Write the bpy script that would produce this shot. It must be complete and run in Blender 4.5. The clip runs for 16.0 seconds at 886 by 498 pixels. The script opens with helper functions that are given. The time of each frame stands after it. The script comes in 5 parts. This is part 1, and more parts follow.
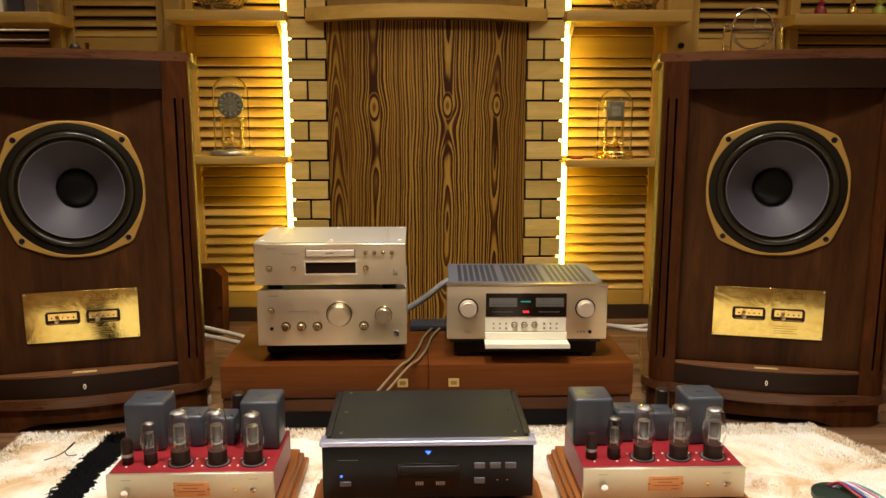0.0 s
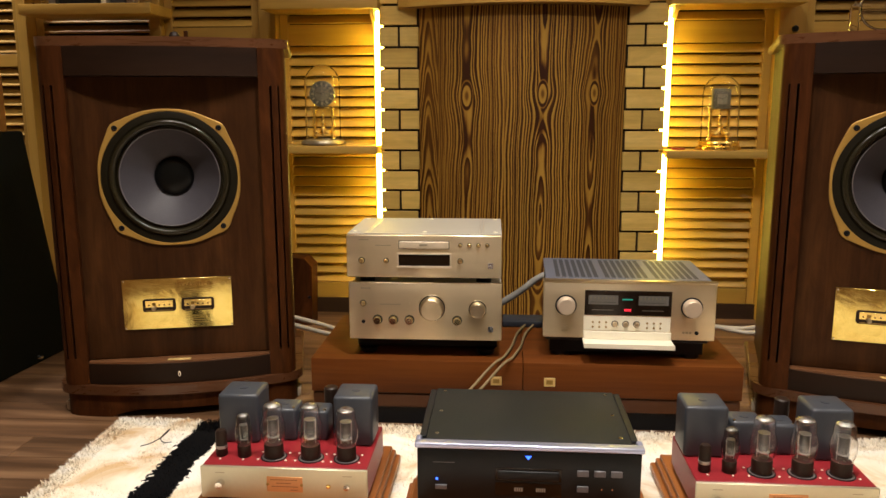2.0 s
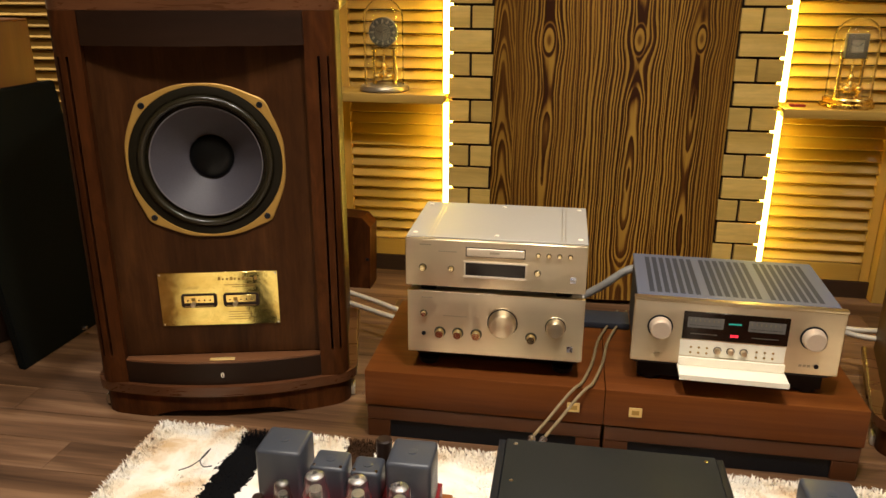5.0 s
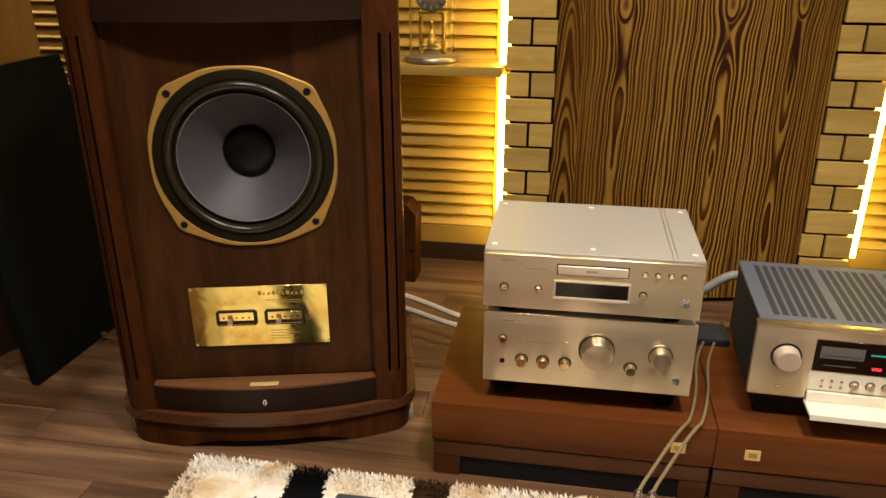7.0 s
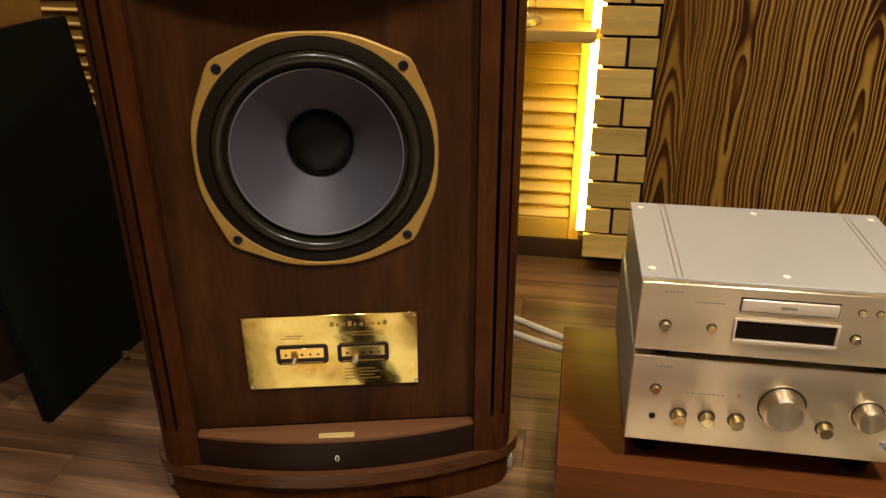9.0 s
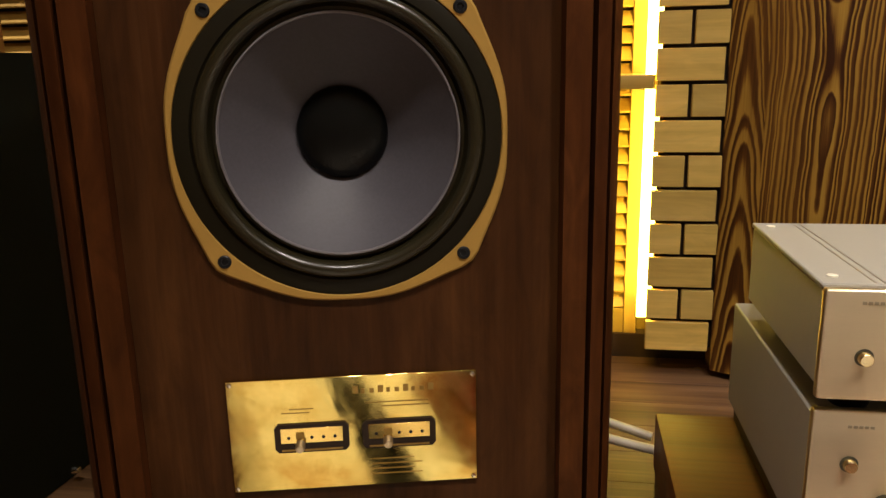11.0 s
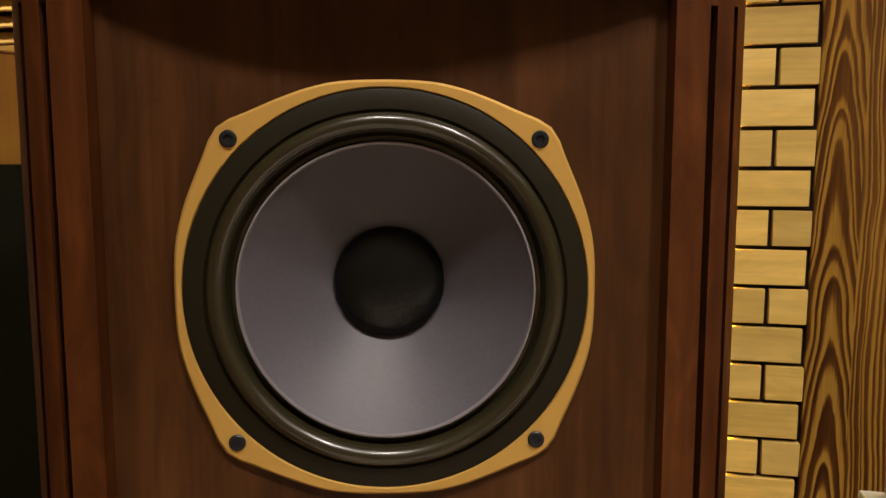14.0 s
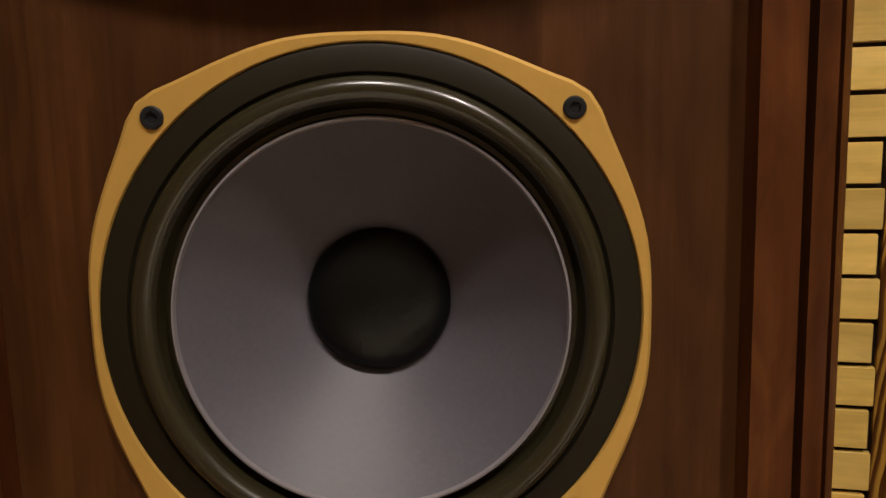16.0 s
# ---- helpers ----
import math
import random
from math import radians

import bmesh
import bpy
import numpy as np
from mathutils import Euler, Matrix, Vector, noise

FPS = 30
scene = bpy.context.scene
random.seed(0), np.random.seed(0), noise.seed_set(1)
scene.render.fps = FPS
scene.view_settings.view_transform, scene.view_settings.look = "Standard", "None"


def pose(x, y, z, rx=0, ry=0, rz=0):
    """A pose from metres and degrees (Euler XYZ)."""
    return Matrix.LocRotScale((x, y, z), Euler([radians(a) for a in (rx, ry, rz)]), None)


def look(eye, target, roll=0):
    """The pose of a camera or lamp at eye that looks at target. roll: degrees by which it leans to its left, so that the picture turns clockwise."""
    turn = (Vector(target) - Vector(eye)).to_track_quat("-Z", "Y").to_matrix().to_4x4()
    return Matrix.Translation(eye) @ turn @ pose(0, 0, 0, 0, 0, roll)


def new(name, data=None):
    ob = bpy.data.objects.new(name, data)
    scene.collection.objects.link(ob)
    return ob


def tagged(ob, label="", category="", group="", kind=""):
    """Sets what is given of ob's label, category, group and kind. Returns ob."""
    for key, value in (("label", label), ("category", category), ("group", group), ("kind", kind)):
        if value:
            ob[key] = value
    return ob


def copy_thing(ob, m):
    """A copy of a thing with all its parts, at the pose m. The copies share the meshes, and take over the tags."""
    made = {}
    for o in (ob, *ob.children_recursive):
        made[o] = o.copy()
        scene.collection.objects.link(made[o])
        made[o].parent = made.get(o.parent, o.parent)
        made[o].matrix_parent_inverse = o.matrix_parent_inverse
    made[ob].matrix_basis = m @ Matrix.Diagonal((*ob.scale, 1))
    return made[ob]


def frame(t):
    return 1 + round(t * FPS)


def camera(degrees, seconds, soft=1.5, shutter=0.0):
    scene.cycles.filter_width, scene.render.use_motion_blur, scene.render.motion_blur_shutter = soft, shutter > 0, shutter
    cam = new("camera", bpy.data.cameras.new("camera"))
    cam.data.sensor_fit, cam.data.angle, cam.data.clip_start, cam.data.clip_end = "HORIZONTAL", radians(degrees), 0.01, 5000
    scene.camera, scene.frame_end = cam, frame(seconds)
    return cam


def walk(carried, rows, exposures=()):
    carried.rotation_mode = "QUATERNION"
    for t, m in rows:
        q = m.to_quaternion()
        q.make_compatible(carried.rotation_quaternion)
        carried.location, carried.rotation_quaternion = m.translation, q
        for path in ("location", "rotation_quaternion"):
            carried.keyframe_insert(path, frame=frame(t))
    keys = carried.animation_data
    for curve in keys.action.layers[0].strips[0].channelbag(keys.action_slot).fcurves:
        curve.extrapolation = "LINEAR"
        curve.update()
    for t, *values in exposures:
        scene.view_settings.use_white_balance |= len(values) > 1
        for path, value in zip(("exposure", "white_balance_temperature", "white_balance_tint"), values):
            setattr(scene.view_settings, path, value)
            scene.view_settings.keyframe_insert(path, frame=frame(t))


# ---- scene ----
cam = camera(59.9, 16.0)
PATH = [
    (0, (0.192, 0.076, 0.906), (0.25, 2.047, 0.568), 0.0),
    (0.5, (0.19, 0.093, 0.903), (0.256, 2.062, 0.556), 0.5),
    (1, (0.185, 0.108, 0.902), (0.238, 2.075, 0.546), 0.3),
    (1.5, (0.169, 0.108, 0.903), (0.176, 2.075, 0.541), 0.1),
    (2, (0.143, 0.158, 0.894), (-0.004, 2.12, 0.536), -0.1),
    (2.5, (0.104, 0.221, 0.89), (-0.21, 2.167, 0.549), -0.3),
    (3, (0.097, 0.253, 0.883), (-0.253, 2.196, 0.565), 0.0),
    (3.5, (0.102, 0.347, 0.862), (-0.244, 2.292, 0.549), 0.4),
    (4, (0.109, 0.432, 0.971), (-0.263, 2.338, 0.491), -0.2),
    (4.2, (0.118, 0.458, 1.027), (-0.25, 2.351, 0.494), 0.0),
    (6.3, (-0.05, 0.655, 1.16), (-0.265, 2.491, 0.397), 0.0),
    (6.5, (-0.074, 0.687, 1.155), (-0.293, 2.517, 0.379), 0.3),
    (7, (-0.122, 0.829, 1.151), (-0.438, 2.648, 0.382), -0.1),
    (7.5, (-0.17, 0.933, 1.15), (-0.559, 2.751, 0.411), -0.2),
    (8, (-0.234, 1.019, 1.125), (-0.613, 2.827, 0.36), 0.4),
    (8.5, (-0.324, 1.108, 1.098), (-0.66, 2.899, 0.273), 0.2),
    (8.7, (-0.36, 1.133, 1.098), (-0.673, 2.914, 0.243), 0.1),
    (10.8, (-0.533, 1.452, 0.821), (-0.883, 3.324, 0.213), -1.4),
    (11, (-0.543, 1.448, 0.78), (-0.866, 3.365, 0.312), -1.2),
    (11.5, (-0.553, 1.429, 0.766), (-0.826, 3.382, 0.437), -0.6),
    (12, (-0.557, 1.461, 0.79), (-0.798, 3.431, 0.547), -0.6),
    (12.5, (-0.574, 1.519, 0.808), (-0.893, 3.48, 0.58), -0.9),
    (13, (-0.584, 1.551, 0.822), (-0.975, 3.503, 0.627), -1.1),
    (13.5, (-0.59, 1.566, 0.827), (-0.987, 3.516, 0.626), -0.6),
    (14, (-0.608, 1.627, 0.821), (-1.02, 3.571, 0.598), 0.0),
    (14.5, (-0.62, 1.704, 0.803), (-1.042, 3.647, 0.586), -1.3),
    (15, (-0.634, 1.745, 0.789), (-1.071, 3.683, 0.558), -1.6),
    (15.5, (-0.637, 1.77, 0.792), (-1.09, 3.703, 0.552), -1.6),
    (16, (-0.631, 1.812, 0.821), (-1.106, 3.736, 0.548), -1.4),
]
EXPOSURES = [(0, -0.08), (4.2, -0.08), (6.3, 0.02), (7.0, -0.09), (8.0, -0.17), (11.0, -0.17), (12.4, -0.24), (13.0, 0.3), (14.0, 0.38), (15.0, 0.26), (16.0, 0.22)]
walk(cam, [(t, look(eye, target, roll)) for t, eye, target, roll in PATH], EXPOSURES)

# ---- light ----
world = bpy.data.worlds.new("world")
scene.world = world
world.use_nodes = True
world.node_tree.nodes["Background"].inputs[0].default_value = (0.9, 0.75, 0.55, 1)
world.node_tree.nodes["Background"].inputs[1].default_value = 0.02


def unseen_lamp(x, y, power, spread=128, size=0.22, colour=(1.0, 0.90, 0.80)):
    data = bpy.data.lights.new("unseen_lamp", "AREA")
    data.shape, data.size, data.energy, data.color = "DISK", size, power, colour
    data.spread = radians(spread)
    ob = new("unseen_lamp", data)
    ob.location = (x, y, 2.74)
    return ob


# unseen overhead lamps, placed and powered to suit each region's brightness
for dx, dy, dp in ((-0.62, 1.20, 22), (0.35, 1.35, 34), (1.45, 1.25, 7.5), (-0.9, -1.7, 11), (1.3, -1.7, 11), (0.2, 2.45, 6), (2.2, 2.45, 6)):
    unseen_lamp(dx, dy, dp)
# an added lamp close to the louvred wall grazes and brightens it
unseen_lamp(-2.20, 3.12, 10, 75)


# ---- materials ----
def material(name):
    m = bpy.data.materials.new(name)
    m.use_nodes = True
    nt = m.node_tree
    return m, nt, nt.nodes["Principled BSDF"]


def node(nt, kind, **values):
    n = nt.nodes.new(kind)
    for key, value in values.items():
        n.inputs[key].default_value = value
    return n


def mathn(nt, op, a, b=None, c=None):
    n = nt.nodes.new("ShaderNodeMath")
    n.operation = op
    for i, v in enumerate((a, b, c)):
        if v is None:
            continue
        if hasattr(v, "is_linked"):
            nt.links.new(v, n.inputs[i])
        else:
            n.inputs[i].default_value = v
    return n.outputs[0]


def ramp(nt, fac, stops):
    n = nt.nodes.new("ShaderNodeValToRGB")
    e = n.color_ramp.elements
    e[0].position, e[0].color = stops[0][0], (*stops[0][1], 1)
    e[1].position, e[1].color = stops[-1][0], (*stops[-1][1], 1)
    for p, c in stops[1:-1]:
        x = e.new(p)
        x.color = (*c, 1)
    nt.links.new(fac, n.inputs[0])
    return n.outputs[0]


def mapped(nt, scale, shift=0.0):
    """Object coordinates, stretched by scale and moved by the object's own random number."""
    tc = nt.nodes.new("ShaderNodeTexCoord")
    mp = node(nt, "ShaderNodeMapping", Scale=scale)
    if shift:
        info = nt.nodes.new("ShaderNodeObjectInfo")
        mul = mathn(nt, "MULTIPLY", info.outputs["Random"], shift)
        add = nt.nodes.new("ShaderNodeVectorMath")
        nt.links.new(tc.outputs["Object"], add.inputs[0])
        nt.links.new(mul, add.inputs[1])
        nt.links.new(add.outputs[0], mp.inputs[0])
    else:
        nt.links.new(tc.outputs["Object"], mp.inputs[0])
    return mp.outputs[0]


def noise_fac(nt, vec, scale, detail=4.0, rough=0.55, distort=0.0):
    n = node(nt, "ShaderNodeTexNoise", Scale=scale, Detail=detail, Roughness=rough, Distortion=distort)
    nt.links.new(vec, n.inputs["Vector"])
    return n.outputs[0]


def bump(nt, bsdf, height, strength=0.2, distance=0.002):
    b = node(nt, "ShaderNodeBump", Strength=strength, Distance=distance)
    nt.links.new(height, b.inputs["Height"])
    nt.links.new(b.outputs[0], bsdf.inputs["Normal"])


def wood(name, dark, mid, light, axis="z", scale=1.0, rough=0.45, coat=0.0, shift=0.0, grain=0.15, contrast=0.24, shine=0.5, figure=0.0):
    m, nt, p = material(name)
    long, cross = 1.2 * scale, 14.0 * scale
    s = {"x": (long, cross, cross), "y": (cross, long, cross), "z": (cross, cross, long)}[axis]
    v = mapped(nt, s, shift)
    broad = noise_fac(nt, v, 0.9, 3.0, 0.5, 0.6)
    v2 = mapped(nt, tuple(a * (9.0 if a == cross else 3.0) for a in s), shift)
    fine = noise_fac(nt, v2, 1.0, 3.0, 0.6)
    both = mathn(nt, "ADD", mathn(nt, "MULTIPLY", broad, 0.72), mathn(nt, "MULTIPLY", fine, 0.28))
    col = ramp(nt, both, [(0.5 - contrast, dark), (0.5, mid), (0.5 + contrast, light)])
    if figure:
        # wavy figure across the veneer
        fig = noise_fac(nt, mapped(nt, tuple(a * (1.6 if a == cross else 5.0) for a in s), shift), 1.0, 4.0, 0.62, 1.6)
        hsv = node(nt, "ShaderNodeHueSaturation")
        nt.links.new(mathn(nt, "MAXIMUM", mathn(nt, "ADD", mathn(nt, "MULTIPLY", fig, figure * 5.0), 1.0 - figure * 2.5), 0.35), hsv.inputs["Value"])
        nt.links.new(col, hsv.inputs["Color"])
        col = hsv.outputs[0]
    if shift:
        info = nt.nodes.new("ShaderNodeObjectInfo")
        hsv = node(nt, "ShaderNodeHueSaturation")
        nt.links.new(mathn(nt, "ADD", mathn(nt, "MULTIPLY", info.outputs["Random"], 0.36), 0.82), hsv.inputs["Value"])
        nt.links.new(col, hsv.inputs["Color"])
        col = hsv.outputs[0]
    nt.links.new(col, p.inputs["Base Color"])
    nt.links.new(mathn(nt, "ADD", mathn(nt, "MULTIPLY", fine, 0.25), rough - 0.12), p.inputs["Roughness"])
    p.inputs["Specular IOR Level"].default_value = shine
    p.inputs["Coat Weight"].default_value = coat
    p.inputs["Coat Roughness"].default_value = 0.25
    bump(nt, p, fine, grain, 0.0015)
    return m


def plain(name, colour, rough=0.5, metal=0.0, vary=0.12, scale=30.0, bumpy=0.05, coat=0.0, stretch=(1, 1, 1)):
    m, nt, p = material(name)
    v = mapped(nt, stretch)
    big = noise_fac(nt, v, scale * 0.15, 3.0)
    small = noise_fac(nt, v, scale * 6.0, 3.0)
    both = mathn(nt, "ADD", mathn(nt, "MULTIPLY", big, 0.6), mathn(nt, "MULTIPLY", small, 0.4))
    lo = tuple(c * (1 - vary) for c in colour)
    hi = tuple(min(1.0, c * (1 + vary)) for c in colour)
    nt.links.new(ramp(nt, both, [(0.3, lo), (0.7, hi)]), p.inputs["Base Color"])
    nt.links.new(mathn(nt, "ADD", mathn(nt, "MULTIPLY", both, 0.2), max(0.0, rough - 0.1)), p.inputs["Roughness"])
    p.inputs["Metallic"].default_value = metal
    p.inputs["Coat Weight"].default_value = coat
    p.inputs["Specular IOR Level"].default_value = 0.1 if rough > 0.8 else 0.3 if rough > 0.4 else 0.5
    if bumpy:
        bump(nt, p, small, bumpy, 0.0006)
    return m


def glow(name, colour, strength):
    m, nt, p = material(name)
    p.inputs["Base Color"].default_value = (*[c * 0.5 for c in colour], 1)
    p.inputs["Emission Color"].default_value = (*colour, 1)
    p.inputs["Emission Strength"].default_value = strength
    return m


def glass(name, tint=(1, 1, 1), rough=0.02):
    m, nt, p = material(name)
    p.inputs["Base Color"].default_value = (*tint, 1)
    p.inputs["Transmission Weight"].default_value = 1.0
    p.inputs["Roughness"].default_value = rough
    p.inputs["IOR"].default_value = 1.45
    return m


def zebra_pine(name, hearts, knots, arch):
    """Brushed and scorched pine boards: year rings round a heart that wanders behind the face, so that flames open along each board."""
    m, nt, p = material(name)
    tc = nt.nodes.new("ShaderNodeTexCoord")
    sep = nt.nodes.new("ShaderNodeSeparateXYZ")
    nt.links.new(tc.outputs["Object"], sep.inputs[0])
    x0, z = sep.outputs[0], sep.outputs[2]

    def op(kind, a, b=None):
        return mathn(nt, kind, a, b)

    def along(scale, offset, detail=1.0):
        """Noise that changes along the board only."""
        n = node(nt, "ShaderNodeTexNoise", Scale=1.0, Detail=detail, Roughness=0.5)
        n.noise_dimensions = "1D"
        nt.links.new(op("ADD", op("MULTIPLY", z, scale), offset), n.inputs["W"])
        return op("SUBTRACT", n.outputs[0], 0.5)

    def bell(cx, cz, sx, sz):
        ex = op("DIVIDE", op("SUBTRACT", x0, cx), sx)
        ez = op("DIVIDE", op("SUBTRACT", z, cz), sz)
        return op("EXPONENT", op("MULTIPLY", op("ADD", op("MULTIPLY", ex, ex), op("MULTIPLY", ez, ez)), -1.0))

    wob = noise_fac(nt, mapped(nt, (6.0, 0.0, 1.7)), 1.0, 2.0, 0.5)
    wob2 = noise_fac(nt, mapped(nt, (40.0, 0.0, 15.0)), 1.0, 2.0, 0.5)
    x = op("ADD", x0, op("MULTIPLY", op("SUBTRACT", wob, 0.5), 0.026))
    x = op("ADD", x, op("MULTIPLY", op("SUBTRACT", wob2, 0.5), 0.0055))
    eye, flame = None, None
    for kx, kz, w, h in knots:
        # the grain parts round the knot
        x = op("SUBTRACT", x, op("MULTIPLY", op("SUBTRACT", x0, kx), op("MULTIPLY", bell(kx, kz, 0.055, 0.060), 0.55)))
        e = bell(kx, kz, w, h)
        # dark flames above and below it
        f = op("MAXIMUM", bell(kx - 0.004, kz - 3.2 * h, 0.0100, 0.070), bell(kx - 0.002, kz + 1.75 * h, 0.0085, 0.034))
        eye = e if eye is None else op("MAXIMUM", eye, e)
        flame = f if flame is None else op("MAXIMUM", flame, f)
    field = None
    for k, (cx, depth, sway) in enumerate(hearts):
        heart = op("ADD", op("MULTIPLY", along(2.3, 11.3 * k + 2.1, 2.0), sway), depth)
        drift = op("MULTIPLY", along(1.6, 5.7 * k + 40.0), 0.030)
        dx = op("SUBTRACT", op("SUBTRACT", x, cx), drift)
        r = op("SQRT", op("ADD", op("MULTIPLY", dx, dx), op("MULTIPLY", heart, heart)))
        field = r if field is None else op("MINIMUM", field, r)
    # the outermost board shows steep arches
    cx, slope, base, edge = arch
    dx = op("SUBTRACT", x, cx)
    r = op("SQRT", op("ADD", op("MULTIPLY", dx, dx), base * base))
    r = op("ADD", r, op("MULTIPLY", op("ADD", z, op("MULTIPLY", along(5.0, 77.0), 0.10)), slope))
    side = op("LESS_THAN", x0, edge)
    field = op("ADD", op("MULTIPLY", r, side), op("MULTIPLY", field, op("SUBTRACT", 1.0, side)))
    # ring widths differ from year to year
    ring = node(nt, "ShaderNodeTexNoise", Scale=38.0, Detail=2.0)
    ring.noise_dimensions = "1D"
    nt.links.new(field, ring.inputs["W"])
    field = op("ADD", field, op("MULTIPLY", op("SUBTRACT", ring.outputs[0], 0.5), 0.026))
    fibre = noise_fac(nt, mapped(nt, (330.0, 0.0, 7.0)), 1.0, 3.0, 0.6)
    fine = noise_fac(nt, mapped(nt, (120.0, 0.0, 2.2)), 1.0, 2.0, 0.5)
    year = op("FRACT", op("ADD", op("DIVIDE", field, 0.0098), op("MULTIPLY", op("SUBTRACT", fibre, 0.5), 0.22)))
    # early wood pale, darkening into the late wood, with a sharp edge to the next year
    late = ramp(nt, year, [(0.0, (0.55, 0.55, 0.55)), (0.07, (0.0, 0.0, 0.0)), (0.34, (0.06, 0.06, 0.06)), (0.60, (0.78, 0.78, 0.78)), (0.90, (1.0, 1.0, 1.0)), (1.0, (0.55, 0.55, 0.55))])
    # pale hearts, browner towards the edges of each board
    far = ramp(nt, field, [(0.030, (0.0, 0.0, 0.0)), (0.085, (1.0, 1.0, 1.0))])
    far = op("MAXIMUM", op("MULTIPLY", far, op("SUBTRACT", 1.0, side)), op("MULTIPLY", side, 0.55))
    late = op("ADD", op("MULTIPLY", late, op("SUBTRACT", 1.12, op("MULTIPLY", far, 0.22))), op("MULTIPLY", far, 0.10))
    # quiet, smoky stretches between the bold ones
    quiet = noise_fac(nt, mapped(nt, (8.0, 0.0, 0.55)), 1.0, 2.0, 0.5)
    bold = ramp(nt, quiet, [(0.36, (0.42, 0.42, 0.42)), (0.56, (1.0, 1.0, 1.0))])
    late = op("ADD", op("MULTIPLY", late, bold), op("MULTIPLY", op("SUBTRACT", 1.0, bold), op("MULTIPLY", fine, 0.95)))
    late = op("ADD", late, op("MULTIPLY", flame, 0.75))
    rim = ramp(nt, eye, [(0.24, (0.15, 0.15, 0.15)), (0.33, (1.0, 1.0, 1.0)), (0.47, (0.9, 0.9, 0.9)), (0.55, (0.05, 0.05, 0.05)), (0.80, (0.12, 0.12, 0.12)), (0.96, (0.55, 0.55, 0.55))])
    inside = ramp(nt, eye, [(0.16, (0.0, 0.0, 0.0)), (0.27, (1.0, 1.0, 1.0))])
    late = op("ADD", op("MULTIPLY", late, op("SUBTRACT", 1.0, inside)), op("MULTIPLY", rim, inside))
    late = op("ADD", late, op("MULTIPLY", op("SUBTRACT", fibre, 0.5), 0.30))
    col = ramp(nt, late, [(0.05, (0.44, 0.250, 0.042)), (0.32, (0.29, 0.150, 0.023)), (0.60, (0.125, 0.050, 0.008)), (0.95, (0.042, 0.0125, 0.003))])
    tone = node(nt, "ShaderNodeHueSaturation")
    broad = noise_fac(nt, mapped(nt, (5.0, 0.0, 1.2)), 1.0, 3.0, 0.55)
    nt.links.new(op("ADD", op("MULTIPLY", broad, 0.9), 0.60), tone.inputs["Value"])
    nt.links.new(col, tone.inputs["Color"])
    nt.links.new(tone.outputs[0], p.inputs["Base Color"])
    p.inputs["Roughness"].default_value = 0.46
    p.inputs["Specular IOR Level"].default_value = 0.22
    bump(nt, p, op("ADD", late, op("MULTIPLY", fibre, 0.3)), 0.45, 0.002)
    return m


WALNUT = wood("walnut veneer", (0.020, 0.0068, 0.0017), (0.042, 0.0148, 0.0038), (0.070, 0.0265, 0.0074), rough=0.48, shine=0.14, contrast=0.20, figure=0.26, grain=0.25)
WALNUT_POST = wood("solid walnut", (0.025, 0.0068, 0.0018), (0.053, 0.0158, 0.0039), (0.088, 0.0290, 0.0074), rough=0.45, shine=0.10, figure=0.35)
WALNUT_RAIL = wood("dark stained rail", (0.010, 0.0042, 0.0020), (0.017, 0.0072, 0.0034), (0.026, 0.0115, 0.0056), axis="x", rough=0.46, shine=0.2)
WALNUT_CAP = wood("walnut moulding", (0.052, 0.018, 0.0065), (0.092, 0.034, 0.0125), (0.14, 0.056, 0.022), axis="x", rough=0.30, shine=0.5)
# walnut made paler: light falling on the upward-facing ledge is in the colour
LEDGE_LIT = wood("walnut ledge in lit tone", (0.085, 0.032, 0.012), (0.145, 0.060, 0.024), (0.20, 0.09, 0.04), axis="x", rough=0.34, shine=0.45)
MAHOGANY = wood("mahogany veneer", (0.062, 0.016, 0.0030), (0.120, 0.034, 0.0058), (0.18, 0.057, 0.0105), axis="x", rough=0.48, shine=0.14)
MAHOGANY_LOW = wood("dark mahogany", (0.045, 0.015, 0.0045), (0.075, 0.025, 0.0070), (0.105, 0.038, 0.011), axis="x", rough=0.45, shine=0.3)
BOARD = wood("oiled orange wood", (0.15, 0.045, 0.009), (0.28, 0.092, 0.019), (0.40, 0.150, 0.036), axis="y", rough=0.42)
ORANGE = wood("cherry veneer", (0.095, 0.030, 0.0055), (0.15, 0.050, 0.0085), (0.20, 0.074, 0.015), rough=0.42, coat=0.1)
PINE = wood("lacquered pine", (0.34, 0.185, 0.034), (0.47, 0.28, 0.056), (0.56, 0.36, 0.085), axis="x", rough=0.45, shift=7.0, contrast=0.3)
PINE_UP = wood("lacquered pine upright", (0.34, 0.185, 0.034), (0.46, 0.275, 0.056), (0.55, 0.35, 0.082), axis="z", rough=0.45, shift=5.0, contrast=0.3)
PINE_BRICK = wood("pale pine block", (0.53, 0.345, 0.076), (0.68, 0.460, 0.116), (0.77, 0.545, 0.165), axis="x", rough=0.5, shift=9.0, contrast=0.18, figure=0.10)
PLANK = wood("laminate plank", (0.050, 0.025, 0.0115), (0.135, 0.070, 0.034), (0.27, 0.155, 0.080), axis="x", scale=0.9, rough=0.46, shift=11.0, contrast=0.17, shine=0.2)
ZEBRA = zebra_pine("scorched pine", [(0.008, 0.020, 0.056), (0.303, 0.020, 0.060), (0.505, 0.018, 0.050)],
                   [(0.006, 0.945, 0.021, 0.050), (0.303, 0.952, 0.019, 0.046), (0.507, 0.955, 0.017, 0.042)], (-0.150, 0.085, 0.020, -0.112))
